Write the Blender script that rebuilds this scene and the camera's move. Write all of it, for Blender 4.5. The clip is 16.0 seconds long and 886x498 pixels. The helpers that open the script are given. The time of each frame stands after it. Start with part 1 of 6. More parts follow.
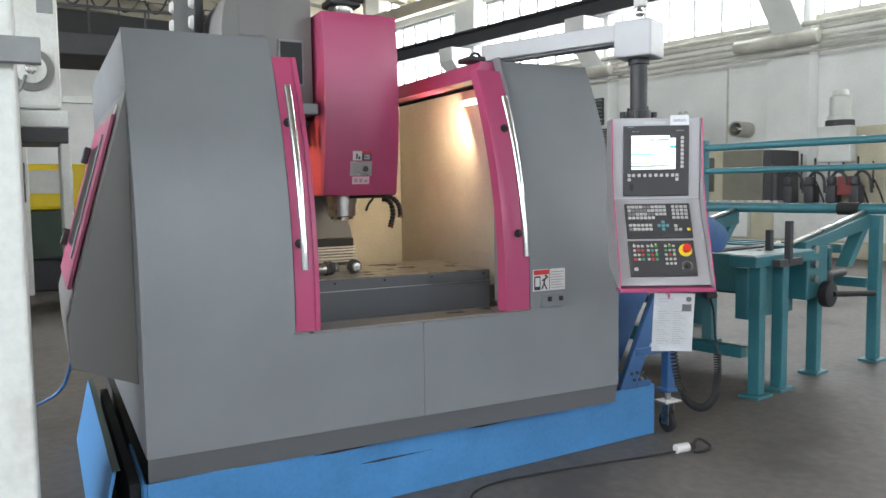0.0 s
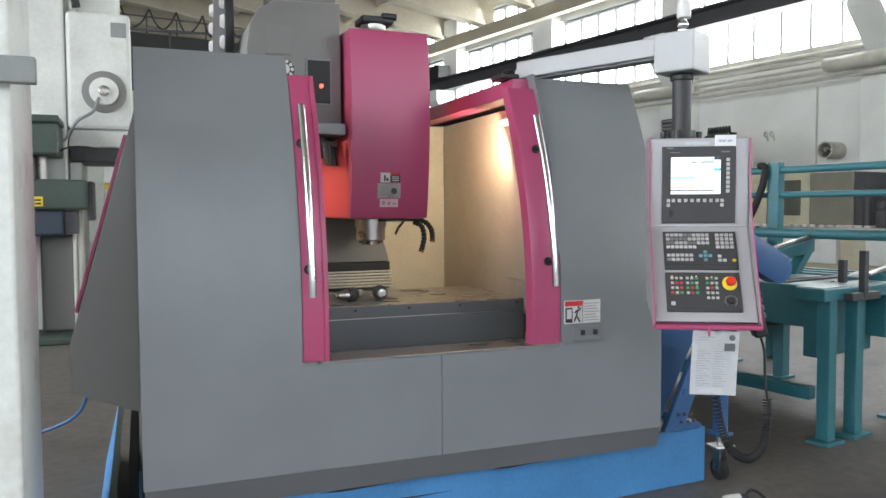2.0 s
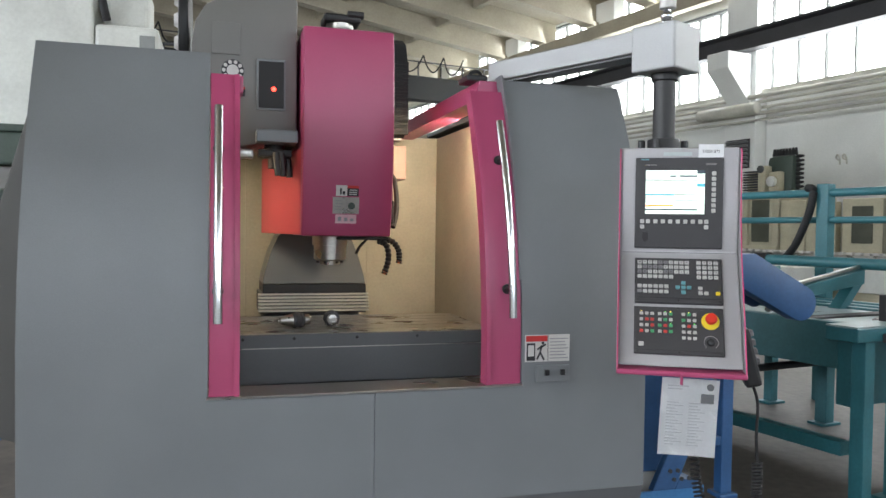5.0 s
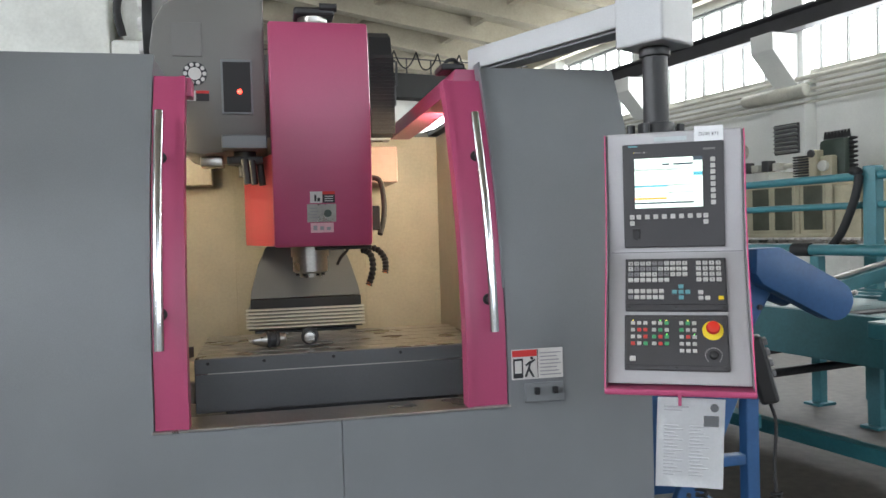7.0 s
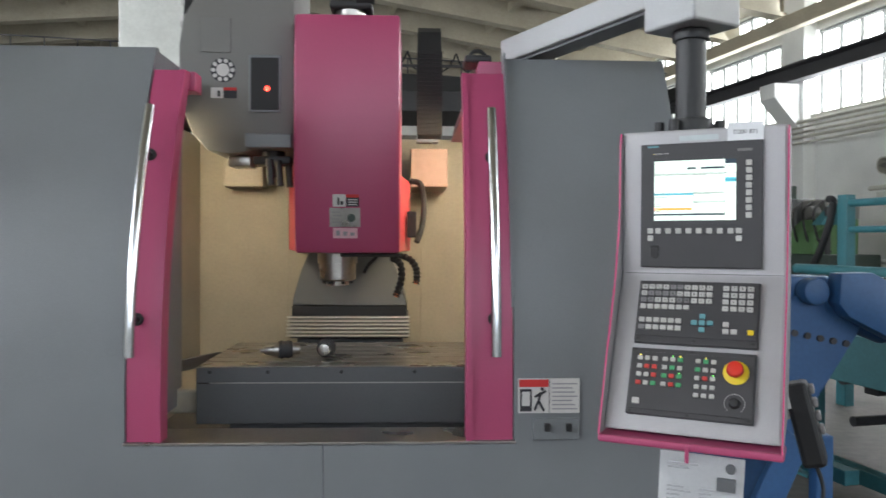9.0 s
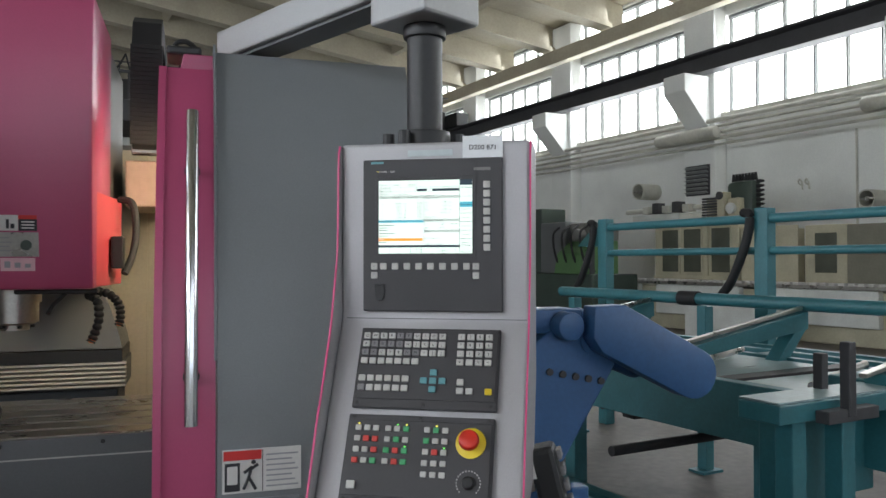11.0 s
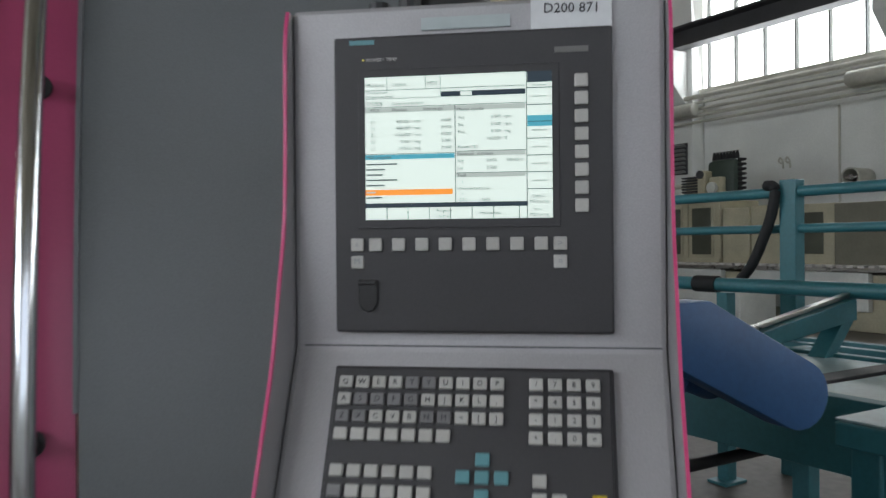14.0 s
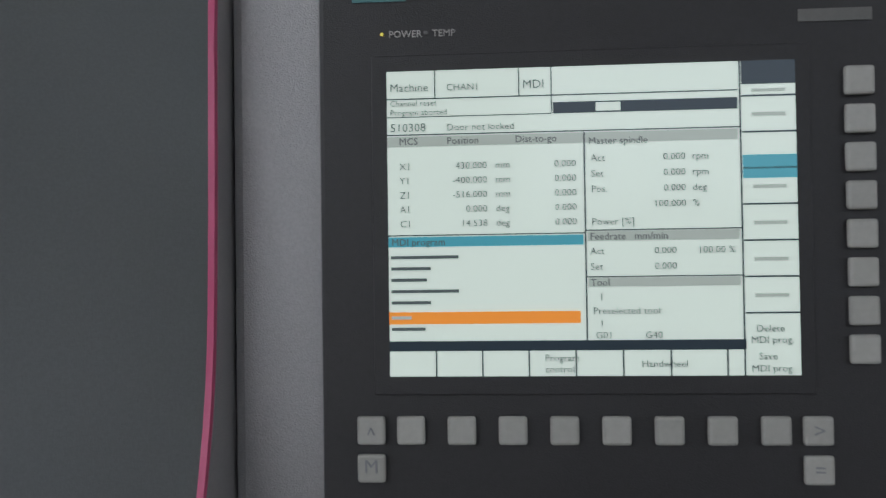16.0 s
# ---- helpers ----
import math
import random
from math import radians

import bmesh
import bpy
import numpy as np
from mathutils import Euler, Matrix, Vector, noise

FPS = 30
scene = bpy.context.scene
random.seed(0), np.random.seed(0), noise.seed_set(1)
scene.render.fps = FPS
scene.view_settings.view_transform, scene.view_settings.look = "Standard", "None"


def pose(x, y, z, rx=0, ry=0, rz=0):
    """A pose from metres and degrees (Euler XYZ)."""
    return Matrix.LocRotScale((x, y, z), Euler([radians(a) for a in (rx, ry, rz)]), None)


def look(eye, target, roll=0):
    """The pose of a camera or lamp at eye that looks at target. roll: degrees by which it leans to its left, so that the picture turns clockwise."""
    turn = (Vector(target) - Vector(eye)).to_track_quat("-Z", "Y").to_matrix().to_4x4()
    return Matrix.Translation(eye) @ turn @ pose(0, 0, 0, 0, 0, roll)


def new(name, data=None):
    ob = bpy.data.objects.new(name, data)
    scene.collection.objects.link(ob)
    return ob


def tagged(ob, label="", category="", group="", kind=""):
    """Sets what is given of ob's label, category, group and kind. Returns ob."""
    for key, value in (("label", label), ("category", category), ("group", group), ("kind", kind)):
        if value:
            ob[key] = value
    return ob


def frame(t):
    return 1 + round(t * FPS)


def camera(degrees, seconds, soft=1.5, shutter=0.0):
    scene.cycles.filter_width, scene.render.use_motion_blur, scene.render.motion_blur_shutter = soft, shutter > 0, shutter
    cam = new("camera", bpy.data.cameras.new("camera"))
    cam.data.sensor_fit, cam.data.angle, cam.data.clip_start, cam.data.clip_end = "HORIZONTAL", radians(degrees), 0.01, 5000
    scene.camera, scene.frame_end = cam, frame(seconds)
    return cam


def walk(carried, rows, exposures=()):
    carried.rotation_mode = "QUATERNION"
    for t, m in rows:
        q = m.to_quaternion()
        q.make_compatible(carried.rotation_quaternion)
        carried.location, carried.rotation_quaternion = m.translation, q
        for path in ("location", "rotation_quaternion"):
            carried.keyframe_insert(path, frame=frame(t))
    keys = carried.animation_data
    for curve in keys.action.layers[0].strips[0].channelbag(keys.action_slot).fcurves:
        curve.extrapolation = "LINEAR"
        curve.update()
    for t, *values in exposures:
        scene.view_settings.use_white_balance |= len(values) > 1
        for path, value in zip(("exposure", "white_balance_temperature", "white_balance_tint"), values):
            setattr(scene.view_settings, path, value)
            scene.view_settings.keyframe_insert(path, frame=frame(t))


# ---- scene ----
cam = camera(59.4, 16.0, shutter=0.5)

PATH = [
    (0, (-0.974, -3.307, 1.496), (-0.058, -1.536, 1.34), -0.8),
    (0.5, (-0.822, -3.293, 1.5), (0.026, -1.488, 1.352), -0.6),
    (1, (-0.729, -3.281, 1.511), (0.054, -1.445, 1.393), -0.4),
    (1.5, (-0.687, -3.272, 1.519), (0.045, -1.414, 1.405), -0.5),
    (2, (-0.626, -3.224, 1.513), (0.101, -1.364, 1.41), -0.3),
    (2.5, (-0.509, -3.15, 1.51), (0.232, -1.294, 1.409), -0.5),
    (3, (-0.403, -3.08, 1.512), (0.387, -1.244, 1.442), -0.9),
    (3.5, (-0.325, -3.043, 1.529), (0.461, -1.204, 1.503), -0.9),
    (4, (-0.229, -3.024, 1.528), (0.47, -1.151, 1.515), -0.5),
    (4.5, (-0.11, -3.002, 1.519), (0.515, -1.103, 1.48), -0.3),
    (4.7, (-0.054, -2.989, 1.513), (0.532, -1.078, 1.46), 0.6),
    (6.8, (0.381, -2.769, 1.47), (0.819, -0.817, 1.431), -1.1),
    (7, (0.402, -2.733, 1.518), (0.834, -0.781, 1.471), -1.6),
    (7.5, (0.532, -2.672, 1.512), (0.823, -0.693, 1.552), -2.7),
    (8, (0.687, -2.614, 1.536), (0.855, -0.622, 1.576), -0.7),
    (8.5, (0.812, -2.556, 1.546), (0.857, -0.556, 1.544), 0.6),
    (9, (0.907, -2.492, 1.514), (0.988, -0.493, 1.494), 0.2),
    (9.5, (0.968, -2.348, 1.529), (1.333, -0.382, 1.488), 0.2),
    (10, (1.129, -2.237, 1.551), (1.666, -0.31, 1.551), 0.0),
    (10.2, (1.133, -2.223, 1.556), (1.721, -0.312, 1.589), -0.2),
    (12.3, (1.286, -1.634, 1.541), (1.912, 0.265, 1.57), 0.1),
    (12.5, (1.28, -1.572, 1.526), (1.966, 0.307, 1.565), 0.4),
    (13, (1.257, -1.480, 1.527), (2.055, 0.354, 1.540), -0.96),
    (13.5, (1.248, -1.406, 1.530), (2.054, 0.424, 1.538), -1.21),
    (14, (1.352, -1.238, 1.543), (2.041, 0.640, 1.534), -0.49),
    (14.5, (1.413, -1.029, 1.570), (2.094, 0.851, 1.596), -0.69),
    (15, (1.425, -0.937, 1.583), (2.151, 0.927, 1.612), -0.95),
    (15.5, (1.436, -0.812, 1.622), (2.241, 1.019, 1.634), -1.0),
    (16, (1.430, -0.761, 1.633), (2.263, 1.057, 1.668), -0.8),
]
walk(cam, [(t, look(eye, target, roll)) for t, eye, target, roll in PATH], [(0, 0.47), (3, 0.37), (4.5, 0.20), (7, 0.25), (8.5, 0.12), (10, -0.10), (12.5, -0.62), (13.5, -0.70), (14.5, -0.82), (15.5, -1.02), (16, -1.22)])

# ---- world, daylight, exposure ----
world = bpy.data.worlds.new("sky")
scene.world = world
world.use_nodes = True
wn = world.node_tree
sky = wn.nodes.new("ShaderNodeTexSky")
sky.sky_type, sky.sun_disc = "NISHITA", False
sky.sun_elevation, sky.sun_rotation = radians(38), radians(60)
wn.links.new(sky.outputs[0], wn.nodes["Background"].inputs[0])
wn.nodes["Background"].inputs[1].default_value = 0.12

HALL = Matrix.Rotation(radians(11), 4, "Z")     # the hall stands 11 degrees askew to the machine
IDENT = Matrix.Identity(4)


def daylight(name, a, b, z, size_x, size_z, power, facing, colour=(1.0, 0.98, 0.95)):
    """A window opening's daylight, as a rectangle facing along the hall's axes."""
    lamp = bpy.data.lights.new(name, "AREA")
    lamp.shape, lamp.size, lamp.size_y, lamp.energy, lamp.color = "RECTANGLE", size_x, size_z, power, colour
    ob = new(name, lamp)
    eye = HALL @ Vector((a, b, z))
    way = HALL.to_3x3() @ Vector(facing)
    ob.matrix_world = look(eye, eye + way)
    return ob


daylight("window_light_east", 16.75, 8, 7.3, 46, 3.9, 3000, (-1, 0, -0.15), (0.95, 1.0, 1.06))
# west and south windows are out of view, added to fill the hall
daylight("window_light_west", -13.6, 4, 6.0, 30, 4.0, 3600, (1, 0, -0.1), (0.95, 1.0, 1.07))
daylight("window_light_south", 2.0, -15.6, 5.5, 24, 5.0, 760, (0, 1, -0.12), (0.95, 1.0, 1.08))

sun = bpy.data.lights.new("sun", "SUN")
sun.energy, sun.angle, sun.color = 0.6, radians(12), (1.0, 0.97, 0.92)
sun_ob = new("sun", sun)
sun_ob.matrix_world = look((30, 10, 25), (0, 0, 0))


# ---- materials ----
def material(name, colour, rough=0.5, metal=0.0, grain=0.0, scale=40.0, stain=0.0, stain_scale=1.5, bump=0.0, bump_scale=200.0, spread=0.0, spec=0.5, dark=None):
    m = bpy.data.materials.new(name)
    m.use_nodes = True
    nt = m.node_tree
    b = nt.nodes["Principled BSDF"]
    b.inputs["Roughness"].default_value, b.inputs["Metallic"].default_value = rough, metal
    b.inputs["Specular IOR Level"].default_value = spec
    base = nt.nodes.new("ShaderNodeRGB")
    base.outputs[0].default_value = (*colour, 1)
    out = base.outputs[0]
    geo = nt.nodes.new("ShaderNodeNewGeometry")

    def mixed(out, fac, low, kind="MULTIPLY"):
        ramp = nt.nodes.new("ShaderNodeMapRange")
        ramp.inputs["From Min"].default_value, ramp.inputs["From Max"].default_value = 0.3, 0.7
        ramp.inputs["To Min"].default_value, ramp.inputs["To Max"].default_value = low, 1.0
        nt.links.new(fac, ramp.inputs["Value"])
        mix = nt.nodes.new("ShaderNodeMix")
        mix.data_type, mix.blend_type = "RGBA", kind
        mix.inputs["Factor"].default_value = 1.0
        nt.links.new(out, mix.inputs["A"])
        nt.links.new(ramp.outputs[0], mix.inputs["B"])
        return mix.outputs["Result"]

    def noise_at(s, detail=4.0):
        n = nt.nodes.new("ShaderNodeTexNoise")
        n.inputs["Scale"].default_value, n.inputs["Detail"].default_value = s, detail
        nt.links.new(geo.outputs["Position"], n.inputs["Vector"])
        return n.outputs[0]

    if grain:
        out = mixed(out, noise_at(scale), 1 - grain)
    if stain:
        big = noise_at(stain_scale, 6.0)
        if dark:
            ramp = nt.nodes.new("ShaderNodeMapRange")
            ramp.inputs["From Min"].default_value, ramp.inputs["From Max"].default_value = 0.56, 0.70
            ramp.inputs["To Max"].default_value = stain
            nt.links.new(big, ramp.inputs["Value"])
            mix = nt.nodes.new("ShaderNodeMix")
            mix.data_type = "RGBA"
            mix.inputs["B"].default_value = (*dark, 1)
            nt.links.new(ramp.outputs[0], mix.inputs["Factor"])
            nt.links.new(out, mix.inputs["A"])
            out = mix.outputs["Result"]
        else:
            out = mixed(out, big, 1 - stain)
        r = nt.nodes.new("ShaderNodeMapRange")
        r.inputs["To Min"].default_value, r.inputs["To Max"].default_value = max(0.02, rough - 0.08), min(1, rough + 0.1)
        nt.links.new(big, r.inputs["Value"])
        nt.links.new(r.outputs[0], b.inputs["Roughness"])
    if spread:
        info = nt.nodes.new("ShaderNodeObjectInfo")
        r = nt.nodes.new("ShaderNodeMapRange")
        r.inputs["To Min"].default_value, r.inputs["To Max"].default_value = 1 - spread, 1.0
        nt.links.new(info.outputs["Random"], r.inputs["Value"])
        mix = nt.nodes.new("ShaderNodeMix")
        mix.data_type, mix.blend_type = "RGBA", "MULTIPLY"
        mix.inputs["Factor"].default_value = 1.0
        nt.links.new(out, mix.inputs["A"])
        nt.links.new(r.outputs[0], mix.inputs["B"])
        out = mix.outputs["Result"]
    if bump:
        bn = nt.nodes.new("ShaderNodeBump")
        bn.inputs["Strength"].default_value, bn.inputs["Distance"].default_value = bump, 0.002
        nt.links.new(noise_at(bump_scale, 2.0), bn.inputs["Height"])
        nt.links.new(bn.outputs[0], b.inputs["Normal"])
    nt.links.new(out, b.inputs["Base Color"])
    return m


def glowing(name, colour, strength):
    m = bpy.data.materials.new(name)
    m.use_nodes = True
    b = m.node_tree.nodes["Principled BSDF"]
    b.inputs["Base Color"].default_value = (*[c * 0.5 for c in colour], 1)
    b.inputs["Emission Color"].default_value = (*colour, 1)
    b.inputs["Emission Strength"].default_value = strength
    b.inputs["Roughness"].default_value = 0.12
    return m


GREY = material("grey_machine_paint", (0.205, 0.217, 0.229), 0.33, grain=0.10, scale=300, stain=0.12, stain_scale=2.2, bump=0.25, bump_scale=700)
GREY_DARK = material("dark_grey_machine_paint", (0.13, 0.135, 0.14), 0.45, grain=0.1, scale=200, stain=0.15, bump=0.2, bump_scale=600)
GREY_WARM = material("warm_grey_machine_paint", (0.19, 0.185, 0.175), 0.42, grain=0.08, scale=250, stain=0.1, bump=0.2, bump_scale=600)
PINK = material("magenta_paint", (0.42, 0.066, 0.155), 0.33, grain=0.06, scale=200, stain=0.08, bump=0.15, bump_scale=500)
PINK_HEAD = material("magenta_head_cover", (0.43, 0.070, 0.160), 0.30, grain=0.05, scale=160, stain=0.08, bump=0.12, bump_scale=500)
TRIM = material("bright_magenta_trim", (0.66, 0.07, 0.21), 0.35, grain=0.05, scale=100)
SLAT = material("bright_aluminium_slat", (0.72, 0.70, 0.64), 0.35, metal=0.5, grain=0.1, scale=60)
# magenta with the warm work lamp's coral glow put into the colour
LAMPLIT_PINK = material("lamplit_magenta_paint", (0.60, 0.075, 0.10), 0.4, grain=0.06, scale=120, stain=0.08)
INNER = material("enclosure_sheet_metal", (0.56, 0.51, 0.40), 0.45, metal=0.0, grain=0.10, scale=60, stain=0.2, stain_scale=3, bump=0.1)
STEEL = material("machined_steel", (0.52, 0.50, 0.47), 0.28, metal=1.0, grain=0.15, scale=90, stain=0.25, stain_scale=6)
CHROME = material("polished_chrome", (0.62, 0.63, 0.65), 0.12, metal=1.0, grain=0.04, scale=60, stain=0.08, stain_scale=8)
BLACK = material("black_plastic", (0.018, 0.018, 0.019), 0.45, grain=0.2, scale=150, bump=0.2, bump_scale=500)
RUBBER = material("black_rubber", (0.014, 0.014, 0.015), 0.7, grain=0.2, scale=80, stain=0.2)
PANEL = material("anthracite_panel", (0.045, 0.043, 0.046), 0.42, grain=0.12, scale=300, stain=0.15, stain_scale=9, bump=0.25, bump_scale=1500)
HOUSING = material("hammered_silver_paint", (0.45, 0.44, 0.45), 0.36, metal=0.35, grain=0.12, scale=500, stain=0.07, stain_scale=5, bump=0.3, bump_scale=1100)
ARM = material("silver_arm_paint", (0.36, 0.365, 0.365), 0.4, metal=0.2, grain=0.08, scale=200, stain=0.08, bump=0.3, bump_scale=500)
KEY = material("white_keycap", (0.52, 0.51, 0.48), 0.42, grain=0.08, scale=300, spread=0.12)
KEY_GREY = material("grey_keycap", (0.22, 0.215, 0.22), 0.45, grain=0.08, scale=300, spread=0.15)
KEY_TEAL = material("turquoise_keycap", (0.12, 0.31, 0.34), 0.45, grain=0.08, scale=300)
KEY_YELLOW = material("yellow_keycap", (0.75, 0.55, 0.02), 0.45, grain=0.08, scale=300)
KEY_RED = material("red_keycap", (0.55, 0.05, 0.04), 0.45, grain=0.08, scale=300)
KEY_GREEN = material("green_keycap", (0.06, 0.34, 0.14), 0.45, grain=0.08, scale=300)
INK = material("black_print", (0.02, 0.02, 0.025), 0.6)
RED = material("red_emergency_plastic", (0.62, 0.03, 0.015), 0.35, grain=0.06, scale=80)
YELLOW = material("yellow_plastic", (0.78, 0.58, 0.02), 0.42, grain=0.06, scale=80)
PAPER = material("white_paper", (0.78, 0.79, 0.80), 0.75, grain=0.05, scale=120, stain=0.05, stain_scale=10)
LABEL = material("label_film", (0.66, 0.64, 0.62), 0.4, grain=0.06, scale=120, stain=0.1, stain_scale=12)
PRINT = material("grey_print", (0.30, 0.30, 0.32), 0.7)
PALE_PRINT = material("pale_grey_print", (0.52, 0.52, 0.54), 0.7)
RED_PRINT = material("red_print", (0.55, 0.03, 0.03), 0.6)
BLUE = material("blue_machine_paint", (0.038, 0.12, 0.285), 0.42, grain=0.12, scale=60, stain=0.2, stain_scale=4, bump=0.25, bump_scale=300)
BLUE_SKIRT = material("scratched_blue_paint", (0.065, 0.25, 0.53), 0.45, grain=0.12, scale=50, stain=0.22, stain_scale=3, bump=0.3, bump_scale=250)
TEAL = material("teal_machine_paint", (0.040, 0.185, 0.215), 0.4, grain=0.14, scale=50, stain=0.22, stain_scale=4, bump=0.3, bump_scale=200)
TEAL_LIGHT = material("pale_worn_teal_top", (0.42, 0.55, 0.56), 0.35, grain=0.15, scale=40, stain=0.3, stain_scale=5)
CONCRETE = material("oily_concrete_floor", (0.125, 0.110, 0.096), 0.55, grain=0.35, scale=14, stain=0.8, stain_scale=1.1, dark=(0.06, 0.054, 0.05), bump=0.35, bump_scale=60)
WALL = material("whitewashed_brick", (0.79, 0.80, 0.78), 0.85, grain=0.08, scale=30, stain=0.16, stain_scale=0.7, bump=0.4, bump_scale=40)
WHITE_POST = material("flaking_white_paint", (0.72, 0.74, 0.70), 0.7, grain=0.10, scale=35, stain=0.5, stain_scale=4.5, dark=(0.45, 0.43, 0.38), bump=0.5, bump_scale=45)
BEAM = material("cream_concrete", (0.43, 0.39, 0.30), 0.85, grain=0.12, scale=12, stain=0.22, stain_scale=0.8, bump=0.3, bump_scale=30)
PIPE = material("cream_pipe_paint", (0.58, 0.57, 0.50), 0.6, grain=0.12, scale=15, stain=0.3, stain_scale=2)
CRANE = material("black_crane_paint", (0.02, 0.021, 0.02), 0.7, grain=0.2, scale=20, stain=0.3, stain_scale=2)
DARK_STEEL = material("dark_crane_steel", (0.055, 0.055, 0.06), 0.55, grain=0.2, scale=20, stain=0.3, stain_scale=2)
FRAME = material("grey_window_frame", (0.24, 0.25, 0.25), 0.6, grain=0.1, scale=20)
CREAM = material("cream_machine_paint", (0.50, 0.46, 0.33), 0.5, grain=0.12, scale=30, stain=0.25, stain_scale=2)
OFFWHITE = material("off_white_machine_paint", (0.66, 0.67, 0.63), 0.5, grain=0.1, scale=30, stain=0.2, stain_scale=2)
OLIVE = material("olive_cabinet_paint", (0.20, 0.19, 0.14), 0.5, grain=0.12, scale=25, stain=0.25, stain_scale=2)
GREEN = material("dull_green_paint", (0.05, 0.075, 0.06), 0.5, grain=0.15, scale=30, stain=0.3, stain_scale=3)
DARKGLASS = material("dark_window_glass", (0.016, 0.014, 0.013), 0.3, grain=0.1, scale=10, spec=0.18)
GUARDGLASS = material("greenish_guard_glass", (0.105, 0.11, 0.085), 0.16, grain=0.1, scale=6, stain=0.3, stain_scale=2)
COPPER = material("orange_nozzle_tip", (0.75, 0.16, 0.03), 0.45)
LED_RED = glowing("red_led", (1.0, 0.05, 0.03), 6.0)
LED_GREEN = glowing("green_led", (0.2, 1.0, 0.15), 1.2)
LED_YELLOW = glowing("yellow_led", (1.0, 0.85, 0.15), 1.4)
BULB = glowing("work_lamp_tube", (1.0, 0.85, 0.6), 2.0)
SCREEN = glowing("screen_white", (0.80, 0.92, 0.85), 1.22)
SCREEN_GREY = glowing("screen_grey", (0.55, 0.62, 0.58), 0.95)
SCREEN_BLUE = glowing("screen_blue", (0.10, 0.46, 0.58), 0.95)
SCREEN_ORANGE = glowing("screen_orange", (1.0, 0.35, 0.06), 1.25)
SCREEN_DARK = glowing("screen_dark", (0.06, 0.09, 0.12), 0.4)
SCREEN_INK = glowing("screen_text", (0.16, 0.20, 0.21), 0.6)
BACKGLOW = glowing("overcast_sky", (1.0, 1.0, 1.0), 7.0)

PANE = bpy.data.materials.new("window_glass")
PANE.use_nodes = True
pn = PANE.node_tree
pn.nodes.remove(pn.nodes["Principled BSDF"])
tr, gl, mx = pn.nodes.new("ShaderNodeBsdfTransparent"), pn.nodes.new("ShaderNodeBsdfGlossy"), pn.nodes.new("ShaderNodeMixShader")
tr.inputs[0].default_value = (0.93, 0.95, 0.94, 1)
gl.inputs["Roughness"].default_value = 0.05
mx.inputs[0].default_value = 0.06
pn.links.new(tr.outputs[0], mx.inputs[1])
pn.links.new(gl.outputs[0], mx.inputs[2])
pn.links.new(mx.outputs[0], pn.nodes["Material Output"].inputs[0])


# ---- building helpers ----
PLACE = {}


def thing(name, base, label, category, group="", kind="", turn=IDENT):
    ob = new(name)
    ob.empty_display_size = 0.05
    ob.location = turn @ Vector(base)
    PLACE[ob.name] = Vector(ob.location)
    return tagged(ob, label, category, group, kind)


def part(name, bm, mat, parent=None, label="", turn=IDENT, smooth=None):
    """Links a bmesh, built in world metres (or in the hall's, with turn), as one mesh object."""
    if turn is not IDENT:
        bm.transform(turn)
    at = PLACE[parent.name] if parent else Vector((0, 0, 0))
    bm.transform(Matrix.Translation(-at))
    bmesh.ops.recalc_face_normals(bm, faces=bm.faces)
    me = bpy.data.meshes.new(name)
    if smooth:
        for f in bm.faces:
            f.smooth = True
        for e in bm.edges:
            if len(e.link_faces) == 2 and e.calc_face_angle(0) > radians(smooth):
                e.smooth = False
    bm.to_mesh(me)
    bm.free()
    me.materials.append(mat)
    ob = new(name, me)
    PLACE[ob.name] = at
    if parent:
        ob.parent = parent
    if label:
        tagged(ob, label)
    return ob


def again(name, me, m, parent):
    """One more object on a mesh that is built about its own origin, at the world pose m."""
    ob = new(name, me)
    ob.parent = parent
    ob.matrix_basis = Matrix.Translation(-PLACE[parent.name]) @ m
    PLACE[ob.name] = PLACE[parent.name]
    return ob


def shape(bm, mat_name=None):
    me = bpy.data.meshes.new("shape")
    bmesh.ops.recalc_face_normals(bm, faces=bm.faces)
    bm.to_mesh(me)
    bm.free()
    return me


def B():
    return bmesh.new()


def bevel_new(bm, edges, width, seg=2):
    if width > 0:
        bmesh.ops.bevel(bm, geom=edges, offset=width, segments=seg, affect="EDGES", profile=0.5)


def box(bm, x0, x1, y0, y1, z0, z1, r=0.004, m=None):
    t = bmesh.new()
    bmesh.ops.create_cube(t, size=1)
    bmesh.ops.transform(t, matrix=Matrix.Translation(((x0 + x1) / 2, (y0 + y1) / 2, (z0 + z1) / 2)) @ Matrix.Diagonal((abs(x1 - x0), abs(y1 - y0), abs(z1 - z0), 1)), verts=t.verts)
    bevel_new(t, t.edges[:], min(r, 0.45 * min(abs(x1 - x0), abs(y1 - y0), abs(z1 - z0))))
    return add(bm, t, m)


def add(bm, t, m=None):
    if m is not None:
        t.transform(m)
    me = bpy.data.meshes.new("t")
    t.to_mesh(me)
    t.free()
    bm.from_mesh(me)
    bpy.data.meshes.remove(me)
    return bm


def cyl(bm, p0, p1, r, seg=20, r2=None, bev=0.0):
    p0, p1 = Vector(p0), Vector(p1)
    d = p1 - p0
    t = bmesh.new()
    bmesh.ops.create_cone(t, cap_ends=True, segments=seg, radius1=r, radius2=r if r2 is None else r2, depth=d.length)
    if bev:
        bevel_new(t, [e for e in t.edges if any(len(f.verts) > 4 for f in e.link_faces)], bev)
    t.transform(Matrix.Translation((p0 + p1) / 2) @ d.to_track_quat("Z", "Y").to_matrix().to_4x4())
    return add(bm, t)


